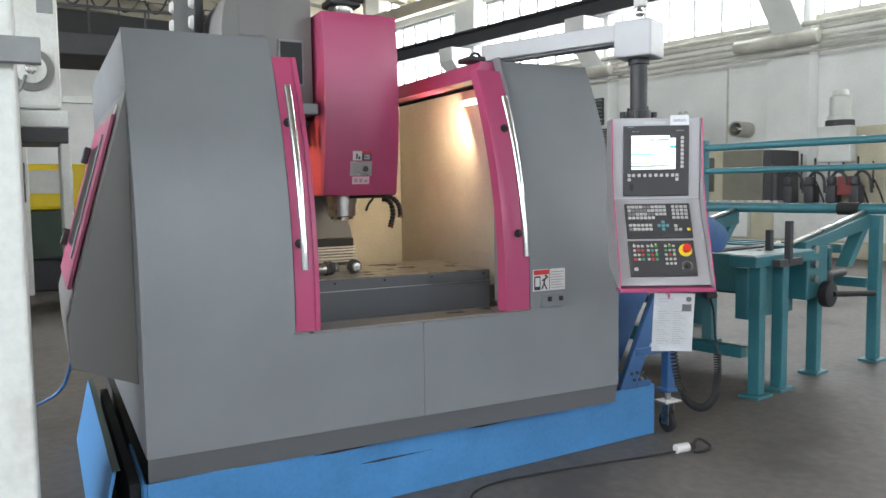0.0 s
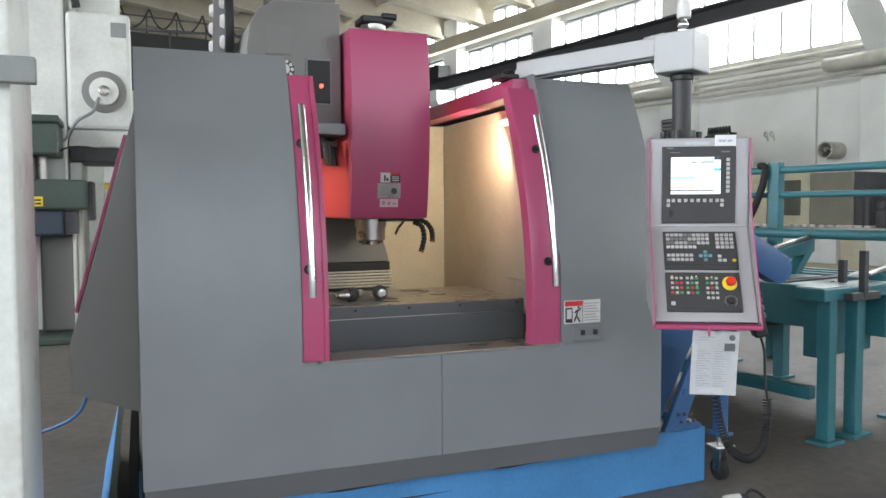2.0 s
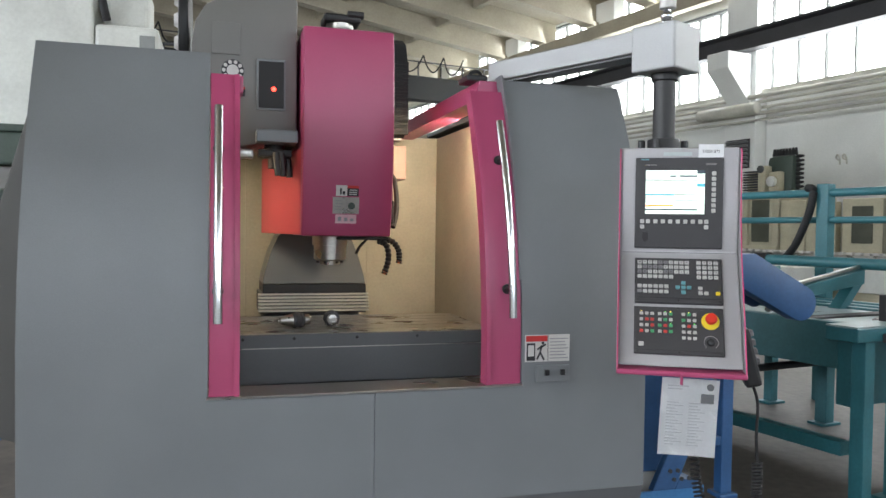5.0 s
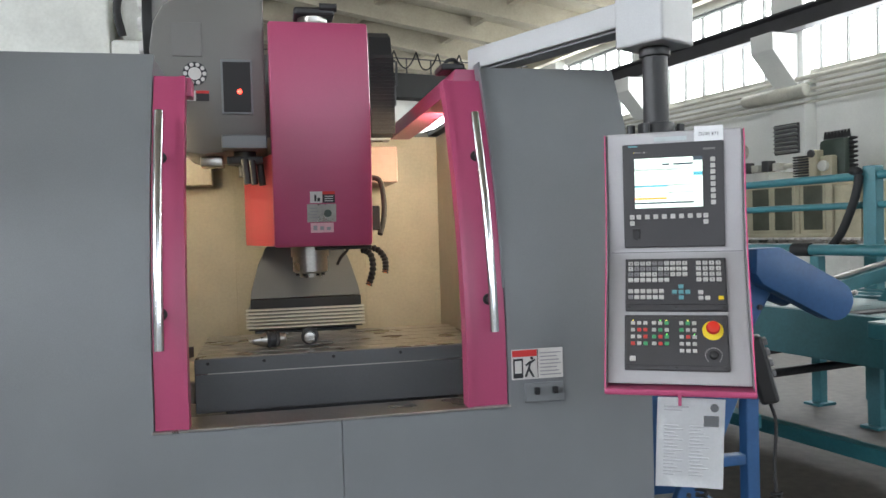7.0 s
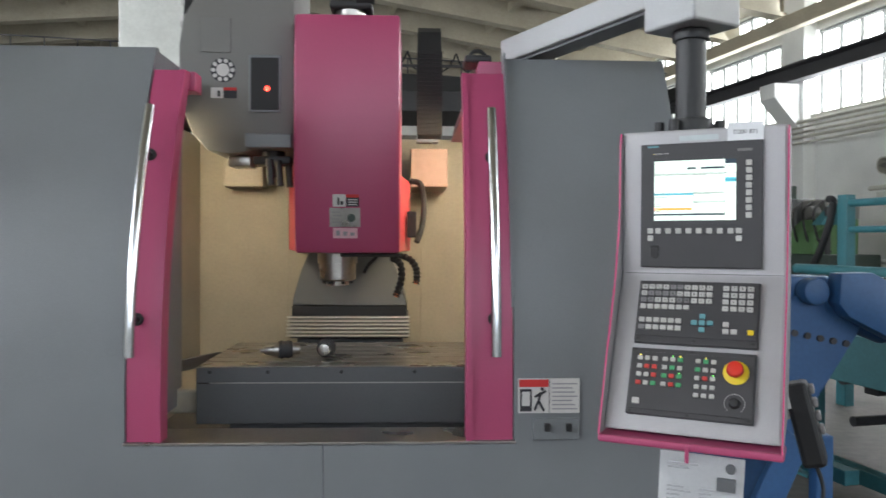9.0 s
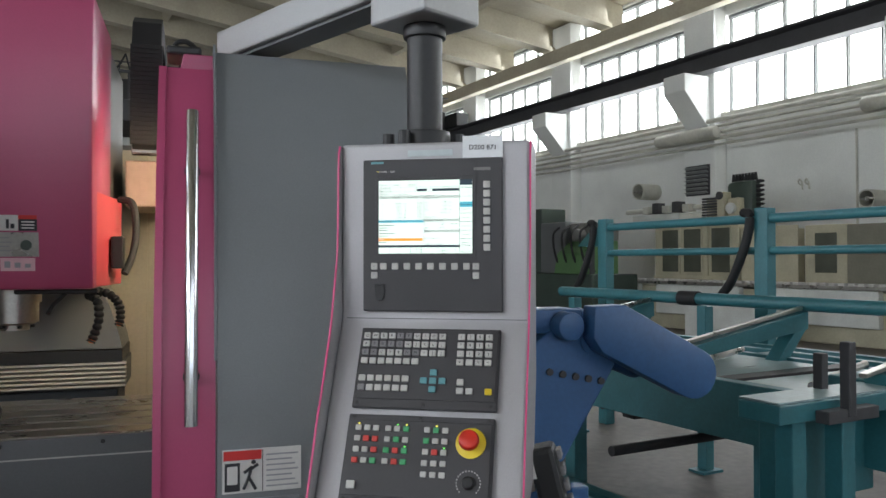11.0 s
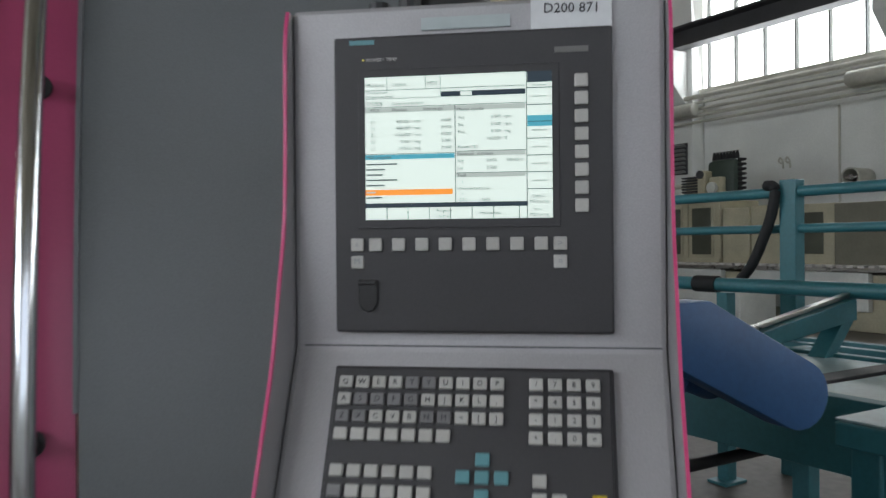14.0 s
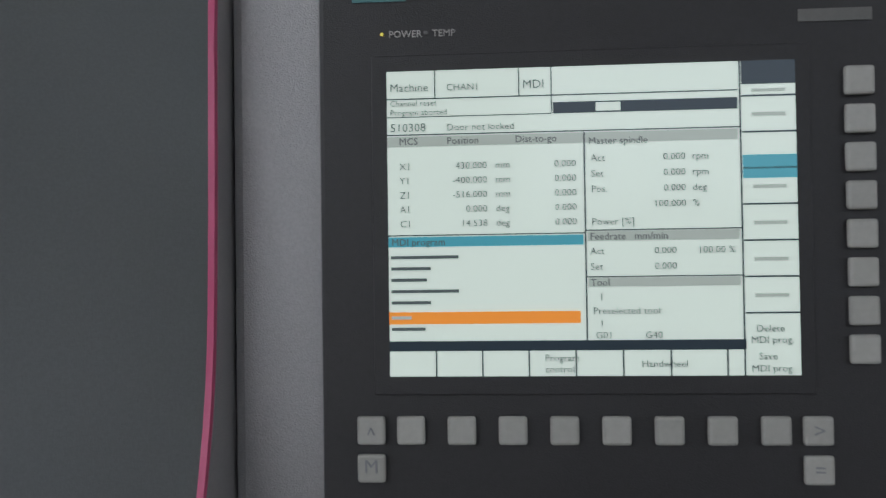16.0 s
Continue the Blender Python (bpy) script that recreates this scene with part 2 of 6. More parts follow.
def ball(bm, c, r, sx=1, sy=1, sz=1, seg=14):
    t = bmesh.new()
    bmesh.ops.create_uvsphere(t, u_segments=seg, v_segments=seg // 2, radius=r)
    t.transform(Matrix.Translation(c) @ Matrix.Diagonal((sx, sy, sz, 1)))
    return add(bm, t)


def prism(bm, pts, axis, lo, hi, r=0.0, m=None):
    """A polygon in the plane across axis (x: y,z; y: x,z; z: x,y), from lo to hi."""
    t = bmesh.new()
    order = {"x": lambda a, b, c: (c, a, b), "y": lambda a, b, c: (a, c, b), "z": lambda a, b, c: (a, b, c)}[axis]
    low = [t.verts.new(order(a, b, lo)) for a, b in pts]
    high = [t.verts.new(order(a, b, hi)) for a, b in pts]
    n = len(pts)
    t.faces.new(low)
    t.faces.new(high[::-1])
    for i in range(n):
        t.faces.new((low[i], low[(i + 1) % n], high[(i + 1) % n], high[i]))
    bmesh.ops.recalc_face_normals(t, faces=t.faces)
    if r:
        bevel_new(t, t.edges[:], r)
    return add(bm, t, m)


def tube(bm, pts, r, seg=8):
    """A round bar or cable along a smooth line through the points."""
    pts = [Vector(p) for p in pts]
    rings, up = [], Vector((0.13, 0.21, 0.97))
    for i, p in enumerate(pts):
        d = (pts[min(i + 1, len(pts) - 1)] - pts[max(i - 1, 0)]).normalized()
        s = d.cross(up).normalized()
        w = s.cross(d).normalized()
        rings.append([bm.verts.new(p + r * (math.cos(2 * math.pi * k / seg) * s + math.sin(2 * math.pi * k / seg) * w)) for k in range(seg)])
    for a, b in zip(rings, rings[1:]):
        for k in range(seg):
            bm.faces.new((a[k], a[(k + 1) % seg], b[(k + 1) % seg], b[k]))
    bm.faces.new(rings[0][::-1])
    bm.faces.new(rings[-1])
    return bm


def curve(points, n=10):
    """Catmull-Rom points through the given ones."""
    p = [Vector(q) for q in points]
    p = [2 * p[0] - p[1]] + p + [2 * p[-1] - p[-2]]
    out = []
    for i in range(1, len(p) - 2):
        for k in range(n):
            t = k / n
            out.append(0.5 * (2 * p[i] + (p[i + 1] - p[i - 1]) * t + (2 * p[i - 1] - 5 * p[i] + 4 * p[i + 1] - p[i + 2]) * t * t + (3 * p[i] - p[i - 1] - 3 * p[i + 1] + p[i + 2]) * t ** 3))
    return out + [p[-2]]


def helix(path, radius, turns, n=14):
    out = []
    count = int(turns * n)
    for i in range(count + 1):
        f = i / count * (len(path) - 1)
        k = min(int(f), len(path) - 2)
        c = path[k].lerp(path[k + 1], f - k)
        d = (path[k + 1] - path[k]).normalized()
        s = d.cross(Vector((0.2, 0.9, 0.1))).normalized()
        w = d.cross(s)
        a = 2 * math.pi * i / n
        out.append(c + radius * (math.cos(a) * s + math.sin(a) * w))
    return out


def lettering(bm, text, size, m, align="LEFT", flat=0.0004):
    """Words as a mesh, laid on the plane of m: x along the line, y up, z towards the reader."""
    cu = bpy.data.curves.new("words", "FONT")
    cu.body, cu.size, cu.extrude, cu.align_x, cu.resolution_u = text, size, flat, align, 2
    ob = bpy.data.objects.new("words", cu)
    scene.collection.objects.link(ob)
    bpy.context.view_layer.update()
    me = bpy.data.meshes.new_from_object(ob.evaluated_get(bpy.context.evaluated_depsgraph_get()))
    t = bmesh.new()
    t.from_mesh(me)
    bpy.data.objects.remove(ob)
    bpy.data.curves.remove(cu)
    bpy.data.meshes.remove(me)
    return add(bm, t, m)


# ---- the hall ----
def structure(name, bm, mat, label, category, turn=HALL):
    return tagged(part(name, bm, mat, None, label, turn), category=category, kind="structure")


WA = 17.1                                        # the window wall's inner face
floor = structure("floor", box(B(), -14.4, 17.5, -16.4, 38.4, -0.2, 0, 0), CONCRETE, "worn grey-brown concrete workshop floor with oil stains", "floor")

BAYS = [-17.0, -10.9, -4.9, 1.1, 7.1, 13.1, 19.1, 25.1, 31.1, 37.1]
bm = B()
box(bm, WA, WA + 0.4, -16.4, 38.4, 0, 5.45, 0)
box(bm, WA, WA + 0.4, -16.4, 38.4, 8.05, 8.65, 0)
box(bm, WA, WA + 0.4, -16.4, 38.4, 9.4, 9.9, 0)
wall_east = structure("wall_east", bm, WALL, "white painted brick wall below long factory windows", "wall")
for i, b in enumerate(BAYS[:-1]):
    t = B()
    box(t, WA - 0.45, WA - 0.002, b - 1.05, b, 0, 9.42, 0.02)
    part("pilaster", t, WALL, wall_east, turn=HALL)
    t = B()
    prism(t, [(WA - 0.45, 5.0), (WA - 0.45, 6.4), (WA - 1.35, 6.4), (WA - 1.35, 5.95)], "y", b - 0.9, b - 0.15, 0.015)
    part("corbel", t, WALL, wall_east, turn=HALL)

# the windows between the pilasters, lower and upper row
pane_me = {}
for row, (z0, z1) in enumerate(((5.45, 8.05), (8.65, 9.4))):
    t = B()
    box(t, -0.004, 0.004, -0.5, 0.5, -0.5, 0.5, 0)
    pane_me[row] = shape(t)
    pane_me[row].materials.append(PANE)
number = 0
for lo, hi in zip(BAYS, BAYS[1:]):
    hi -= 1.05
    for row, (z0, z1) in enumerate(((5.45, 8.05), (8.65, 9.4))):
        number += 1
        win = thing("window_%d" % number, (WA + 0.2, (lo + hi) / 2, z0), "tall steel-framed factory window with dusty panes", "window", "hall windows", "structure", HALL)
        t = B()
        box(t, WA + 0.1, WA + 0.3, lo, hi, z0, z0 + 0.07, 0.005)
        box(t, WA + 0.1, WA + 0.3, lo, hi, z1 - 0.07, z1, 0.005)
        n = 6
        for k in range(n + 1):
            y = lo + (hi - lo) * k / n
            box(t, WA + 0.14, WA + 0.26, y - 0.022, y + 0.022, z0 + 0.07, z1 - 0.07, 0.004)
        part("window_frame", t, FRAME, win, turn=HALL)
        for k in range(n):
            y = lo + (hi - lo) * (k + 0.5) / n
            m = HALL @ Matrix.Translation((WA + 0.2, y, (z0 + z1) / 2)) @ Matrix.Diagonal((1, (hi - lo) / n - 0.05, z1 - z0 - 0.14, 1))
            p = again("pane", pane_me[row], m, win)
            p.visible_shadow = False

# other walls; the window bands behind the viewer are unseen, added to let light in
bm = B()
box(bm, -14.4, WA + 0.4, -16.4, -16.0, 0, 3.0, 0)
box(bm, -14.4, WA + 0.4, -16.4, -16.0, 8.0, 11.4, 0)
box(bm, -14.4, -10.0, -16.4, -16.0, 3.0, 8.0, 0)
box(bm, 14.0, WA + 0.4, -16.4, -16.0, 3.0, 8.0, 0)
structure("wall_south", bm, WALL, "unseen white brick wall with an added window band", "wall")
bm = B()
box(bm, -14.4, -14.0, -16.0, 38.4, 0, 4.0, 0)
box(bm, -14.4, -14.0, -16.0, 38.4, 8.0, 11.4, 0)
box(bm, -14.4, -14.0, -16.0, -11.0, 4.0, 8.0, 0)
box(bm, -14.4, -14.0, 19.0, 38.4, 4.0, 8.0, 0)
structure("wall_west", bm, WALL, "unseen white brick wall with an added window band", "wall")
bm = B()
box(bm, -14.0, WA, 38.0, 38.4, 0, 11.4, 0)
wall_north = structure("wall_north", bm, WALL, "pale painted end wall of the hall", "wall")
RIDGE, PITCH = 1.5, 0.12                         # the roof rises this much a metre to its ridge


def roof(a, z):
    """A height over the eaves' level z, carried up the pitched roof."""
    return a, z + PITCH * (17.1 - RIDGE - abs(a - RIDGE))


bm = B()
for a0, a1 in ((WA + 0.4, RIDGE), (RIDGE, -14.4)):
    prism(bm, [roof(a0, 9.45), roof(a1, 9.45), roof(a1, 9.75), roof(a0, 9.75)], "y", -16.4, 38.4)
    for k in range(1, 4):
        a = a0 + (a1 - a0) * k / 4
        prism(bm, [roof(a - 0.1, 9.12), roof(a + 0.1, 9.12), roof(a + 0.1, 9.449), roof(a - 0.1, 9.449)], "y", -16.0, 38.0)
structure("ceiling", bm, BEAM, "cream ribbed concrete roof", "ceiling")
for k in range(18):
    b = -13.9 + 3.0 * k
    bm = B()
    for a0, a1 in ((WA - 0.02, RIDGE), (RIDGE, -13.9)):
        prism(bm, [roof(a0, 8.72), roof(a1, 8.72), roof(a1, 9.448), roof(a0, 9.448)], "y", b - 0.1, b + 0.1)
        prism(bm, [roof(a0, 8.58), roof(a1, 8.58), roof(a1, 8.72), roof(a0, 8.72)], "y", b - 0.24, b + 0.24)
    structure("roof_girder", bm, BEAM, "cream concrete roof girder following the pitched roof", "beam")
bm = B()
box(bm, WA - 0.78, WA - 0.455, -16.0, 38.0, 8.12, 8.57, 0.02)
structure("eaves_beam", bm, BEAM, "cream concrete beam between the window rows", "beam")

bm = B()
prism(bm, [(16.05, 6.4), (16.45, 6.4), (16.45, 6.46), (16.28, 6.5), (16.28, 6.82), (16.45, 6.86), (16.45, 6.92), (16.05, 6.92), (16.05, 6.86), (16.22, 6.82), (16.22, 6.5), (16.05, 6.46)], "y", -15.9, 37.9)
structure("crane_runway", bm, DARK_STEEL, "dark steel crane runway girder along the wall", "beam")

# pipes under the windows
for z, out, r in ((4.55, 0.62, 0.035), (4.72, 0.60, 0.05), (4.88, 0.56, 0.04), (5.02, 0.62, 0.035), (5.2, 0.54, 0.06)):
    bm = B()
    cyl(bm, (WA - out, -15.8, z), (WA - out, 37.8, z), r, 10)
    for b in BAYS[1:-1]:
        box(bm, WA - out, WA - 0.44, b - 0.56, b - 0.5, z - 0.02, z + 0.02, 0)
    structure("heating_pipe", bm, PIPE, "cream painted heating pipe on wall brackets", "pipe")
bm = B()
box(bm, WA - 0.2, WA, -15.9, 37.9, 5.32, 5.45, 0.02)
structure("window_ledge", bm, PIPE, "cream painted ledge below the windows", "trim")
for b in (7.6, 1.6, 13.6):
    bm = B()
    cyl(bm, (WA - 0.75, b - 1.9, 4.85), (WA - 0.75, b + 0.2, 4.85), 0.16, 16, bev=0.04)
    tagged(part("insulated_pipe", bm, PIPE, None, "bulky insulated pipe section beside the pillar", HALL, 40), category="pipe", kind="structure")

# crane bridge far down the hall with a festoon of cable
crane = thing("overhead_crane", (2, 25.5, 6.3), "dark steel overhead crane bridge with cable festoons", "crane", turn=HALL)
bm = B()
box(bm, -13.4, 15.9, 25.2, 25.8, 6.65, 7.6, 0.03)
part("bridge_girder", bm, CRANE, crane, turn=HALL)
bm = B()
box(bm, -13.4, 15.9, 24.95, 25.0, 8.08, 8.12, 0)
for k in range(30):
    box(bm, -13.4 + k, -13.36 + k, 24.95, 25.0, 7.5, 8.08, 0)
part("handrail", bm, DARK_STEEL, crane, turn=HALL)
part("end_truck", box(B(), 15.905, 16.45, 24.3, 26.7, 6.925, 7.45, 0.02), CRANE, crane, turn=HALL)
for k in range(14):
    bm = B()
    a = 2.0 + 0.9 * k
    tube(bm, curve([(a, 24.9, 8.35), (a + 0.2, 24.9, 7.9 - 0.1 * (k % 3)), (a + 0.45, 24.9, 7.72), (a + 0.7, 24.9, 7.95), (a + 0.9, 24.9, 8.35)], 6), 0.03, 6)
    part("festoon_cable", bm, RUBBER, crane, turn=HALL)

# wall fittings
def duct_stub(b, z, r, length):
    ob = thing("duct_stub", (WA, b, z), "grey round ventilation duct stub sticking out of the white wall", "duct", "wall ducts", turn=HALL)
    bm = B()
    for k in range(24):
        c0, s0, c1, s1 = (f(2 * math.pi * i / 24) for i in (k, k + 1) for f in (math.cos, math.sin))
        for ra, rb, xa, xb in ((r, r, WA - 0.002, WA - length), (r, r - 0.03, WA - length, WA - length), (r - 0.03, r - 0.03, WA - length, WA - 0.1)):
            bm.faces.new([bm.verts.new(p) for p in ((xa, b + ra * c0, z + ra * s0), (xa, b + ra * c1, z + ra * s1), (xb, b + rb * c1, z + rb * s1), (xb, b + rb * c0, z + rb * s0))])
    bmesh.ops.remove_doubles(bm, verts=bm.verts[:], dist=0.0005)
    part("pipe", bm, PIPE, ob, turn=HALL, smooth=40)
    # black disc paints the shade inside the duct's opening
    part("back_plate", cyl(B(), (WA - 0.1, b, z), (WA - 0.09, b, z), r - 0.032, 20), RUBBER, ob, turn=HALL)
    bm = B()
    box(bm, WA - length + 0.05, WA - length + 0.07, b - r + 0.03, b + r - 0.03, z - 0.02, z + 0.02, 0.002)
    cyl(bm, (WA - length + 0.02, b, z), (WA - length + 0.09, b, z), 0.06, 14)
    part("damper", bm, STEEL, ob, turn=HALL, smooth=40)


duct_stub(7.85, 2.88, 0.20, 0.60)
duct_stub(14.64, 3.56, 0.23, 0.70)
bm = B()
cyl(bm, (WA - 0.03, 8.42, 2.0), (WA - 0.03, 8.42, 4.5), 0.025, 8)
structure("wall_conduit", bm, PIPE, "thin grey conduit running down the wall", "pipe")
vent = thing("wall_vent", (WA - 0.05, 13.2, 3.5), "dark louvred ventilation grille on the wall", "vent", turn=HALL)
bm = B()
box(bm, WA - 0.5, WA - 0.4, 12.2, 13.0, 3.3, 4.1, 0.01)
part("frame", bm, DARK_STEEL, vent, turn=HALL)
for k in range(7):
    bm = B()
    box(bm, -0.06, 0.06, 12.22, 12.98, -0.012, 0.012, 0.002, Matrix.Translation((WA - 0.52, 0, 3.36 + 0.11 * k)) @ Matrix.Rotation(0.5, 4, "Y"))
    part("slat", bm, FRAME, vent, turn=HALL)
hook = thing("wall_hook", (WA, 9.7, 3.2), "small pale twin hook mark on the white wall", "hook", turn=HALL)
bm = B()
for s in (-0.09, 0.09):
    tube(bm, curve([(WA - 0.02, 9.7 + s, 3.25), (WA - 0.05, 9.7 + s, 3.42), (WA - 0.05, 9.76 + s, 3.5), (WA - 0.04, 9.8 + s, 3.42), (WA - 0.02, 9.74 + s, 3.36)], 5), 0.02, 6)
part("hook_bar", bm, PIPE, hook, turn=HALL)

# near column and far columns
column = thing("painted_column", (-1.25, 0.1, 0), "white painted steel column with flaking paint beside the aisle", "column", kind="structure")
part("shaft", box(B(), -1.62, -1.03, -0.16, 0.42, 0, 10.0, 0.012), WHITE_POST, column)
part("bracket", box(B(), -1.5, -0.945, -0.22, -0.165, 1.95, 2.04, 0.004), FRAME, column, "grey flat steel bracket")
bm = B()
box(bm, -0.3, 0.75, 9.6, 10.6, 0, 10.85, 0.02)
tagged(part("rear_column", bm, WHITE_POST, None, "broad white painted hall column behind the machine", HALL), category="column", kind="structure")


# ---- machining centre ----
def prof(z):
    """How far the barrelled front leans back at a height."""
    return 0.218 * max(0.0, z - 1.0) ** 2


def slab(bm, xs, zs, keep, thick=0.03, off=0.0):
    """A bent sheet over a grid of x and z, with the cells that keep(x, z) names, closed at its rims."""
    front = {(i, k): bm.verts.new((x, prof(z) + off, z)) for i, x in enumerate(xs) for k, z in enumerate(zs)}
    back = {(i, k): bm.verts.new((x, prof(z) + off + thick, z)) for i, x in enumerate(xs) for k, z in enumerate(zs)}
    cells = {(i, k) for i in range(len(xs) - 1) for k in range(len(zs) - 1) if keep((xs[i] + xs[i + 1]) / 2, (zs[k] + zs[k + 1]) / 2)}
    for i, k in cells:
        q = [(i, k), (i + 1, k), (i + 1, k + 1), (i, k + 1)]
        bm.faces.new([front[c] for c in q])
        bm.faces.new([back[c] for c in q[::-1]])
        for (di, dk), (a, b) in (((0, -1), (0, 1)), ((1, 0), (1, 2)), ((0, 1), (2, 3)), ((-1, 0), (3, 0))):
            if (i + di, k + dk) not in cells:
                bm.faces.new((front[q[a]], back[q[a]], back[q[b]], front[q[b]]))
    bmesh.ops.delete(bm, geom=[v for v in bm.verts if not v.link_faces], context="VERTS")
    return bm


def steps(lo, hi, n):
    return [lo + (hi - lo) * k / n for k in range(n + 1)]


X0, XL, XM, XR, X1 = -0.635, 0.0, 0.626, 1.24, 1.815
mc = thing("machining_center", (0.6, 1.0, 0), "grey and magenta vertical machining centre with both doors slid open", "milling machine")

zs = sorted(set(steps(0.405, 0.865, 4) + steps(0.865, 2.2, 26)))
part("front_panel", slab(B(), [X0, -0.3, XL, 0.3, XM - 0.0012], zs, lambda x, z: x < 0 or z < 0.865), GREY, mc, "light grey curved sheet panel", smooth=30)
zs_r = sorted(set(steps(0.405, 0.865, 4) + steps(0.865, 2.17, 26)))
part("front_panel", slab(B(), [XM + 0.0012, 0.9, XR, 1.5, X1], zs_r, lambda x, z: x > XR or z < 0.865), GREY, mc, "light grey curved sheet panel", smooth=30)
part("seam_backing", box(B(), XM - 0.03, XM + 0.03, 0.031, 0.04, 0.41, 0.86, 0), BLACK, mc)

bm = B()
zf = steps(1.30, 2.188, 14)
prism(bm, [(prof(z) - 0.030 * (z - 1.30) / 0.888, z) for z in zf] + [(prof(z) + 0.045, z) for z in zf[::-1]], "x", XR - 0.008, XR - 0.001)
part("edge_flange", bm, GREY, mc, "light grey folded panel edge")

# darker kick strip that leans in
bm = B()
prism(bm, [(0.0, 0.404), (0.03, 0.404), (0.05, 0.30), (0.022, 0.30)], "x", X0 + 0.005, X1 - 0.005)
part("kick_strip", bm, GREY_DARK, mc, "dark grey kick strip")

# side walls, rear, top covers
bm = B()
prism(bm, [(0.031, 0.40)] + [(prof(z) + 0.031, z) for z in steps(1.0, 2.195, 12)] + [(1.5, 2.195), (2.3, 2.195), (2.3, 0.40)], "x", X0 + 0.001, X0 + 0.03)
part("side_panel", bm, GREY, mc)
bm = B()
prism(bm, [(0.031, 0.40)] + [(prof(z) + 0.031, z) for z in steps(1.0, 2.165, 12)] + [(2.3, 2.165), (2.3, 0.40)], "x", X1 - 0.03, X1 - 0.001)
part("side_panel", bm, GREY_WARM, mc)
part("rear_panel", box(B(), X0 + 0.03, X1 - 0.03, 2.26, 2.3, 0.4, 2.16, 0.003), GREY_WARM, mc)
part("top_cover", box(B(), X0 + 0.03, XL - 0.004, 0.36, 2.26, 2.165, 2.19, 0.003), GREY, mc)
part("top_cover", box(B(), XR + 0.185, X1 - 0.03, 0.35, 2.26, 2.135, 2.16, 0.003), GREY, mc)
bm = B()
prism(bm, [(prof(z) + 0.031, z) for z in steps(0.87, 2.19, 12)] + [(0.62, 2.19), (0.62, 0.87)], "x", XL - 0.02, XL - 0.001)
part("door_pocket_side", bm, GREY, mc)
bm = B()
prism(bm, [(prof(z) + 0.031, z) for z in steps(0.87, 2.16, 12)] + [(0.36, 2.16), (0.36, 0.87)], "x", XR + 0.001, XR + 0.02)
part("door_pocket_side", bm, GREY, mc)

# sloping service bulge on the left side with its magenta door
bm = B()
pr = [(X0 + 0.002, 1.93), (-0.90, 0.965), (-0.892, 0.775), (X0 + 0.002, 0.675)]
prism(bm, pr, "y", 0.2, 1.75, 0.004)
part("side_bulge", bm, GREY_WARM, mc, "dark grey sloping side cover")
SL = Matrix(((-0.963, 0, -0.270, 0), (0, 1, 0, 0), (0.270, 0, -0.963, 0), (0, 0, 0, 1)))   # x out of the slope, z down it
SL = Matrix.Translation((-0.637, 0, 1.93)) @ SL


def on_slope(y0, y1, s0, s1, out0, out1, r=0.003):
    return box(B(), out0, out1, y0, y1, s0, s1, r, SL)


sdoor = part("service_door", on_slope(0.36, 1.5, 0.10, 0.88, 0.001, 0.016), PINK, mc, "magenta service door")
part("door_window", on_slope(0.62, 1.25, 0.22, 0.72, 0.0162, 0.02), DARKGLASS, sdoor)
part("window_rim", on_slope(0.56, 0.615, 0.18, 0.76, 0.0162, 0.024), GREY, sdoor)
for s in (0.20, 0.66):
    part("latch", on_slope(1.40, 1.46, s, s + 0.09, 0.0162, 0.05, 0.006), BLACK, sdoor)
part("notice", on_slope(0.40, 0.48, 0.05, 0.095, 0.001, 0.003, 0), LABEL, mc)

# magenta door edges, their handles, the sill
def door_edge(x0, x1, hx, lip):
    bm = B()
    zz = steps(0.872, 2.112, 22)
    slab(bm, [x0, x1], zz, lambda x, z: True, 0.028, 0.006)
    bm2 = B()
    e = part("sliding_door", bm, PINK, mc, "magenta door edge", smooth=30)
    lx = sorted((lip, lip + (0.02 if lip > x0 + 0.05 else -0.02)))
    slab(bm2, lx, zz, lambda x, z: True, 0.07, -0.004)
    part("door_lip", bm2, PINK, e, smooth=30)
    hp = [(hx, prof(z) - 0.062, z) for z in steps(1.150, 1.962, 16)]
    h = part("door_handle", tube(B(), hp, 0.0165, 16), CHROME, e, "polished chrome bar handle", smooth=50)
    for z in (1.262, 1.80):
        bm = B()
        cyl(bm, (hx, prof(z) - 0.05, z), (hx, prof(z) + 0.008, z), 0.011, 10)
        cyl(bm, (hx, prof(z) - 0.006, z), (hx, prof(z) + 0.008, z), 0.021, 14, bev=0.004)
        part("standoff", bm, BLACK, e)
    return e


door_edge(0.004, 0.094, 0.034, 0.094)
door_edge(1.104, 1.236, 1.176, 1.104)
part("sill", box(B(), -0.006, 1.246, -0.006, 0.19, 0.862, 0.871, 0.002), STEEL, mc, "worn bright steel sill")
bm = B()
box(bm, 1.10, 1.20, 0.36, 0.5, 2.172, 2.20, 0.008)
tube(bm, curve([(1.12, 0.40, 2.195), (1.13, 0.38, 2.212), (1.16, 0.38, 2.216), (1.19, 0.40, 2.195)], 6), 0.008, 6)
part("door_switch", bm, BLACK, mc)
bm = B()
prism(bm, [(1.13, 2.08), (1.25, 2.08), (1.25, 2.17), (1.15, 2.17)], "y", 0.335, 1.95, 0.004)
part("top_rail", bm, PINK, mc, "magenta upper door rail")
bm = B()
box(bm, 0.0, 0.13, 0.335, 0.42, 2.05, 2.12, 0.004)
part("top_rail", bm, PINK, mc, "magenta upper door rail")

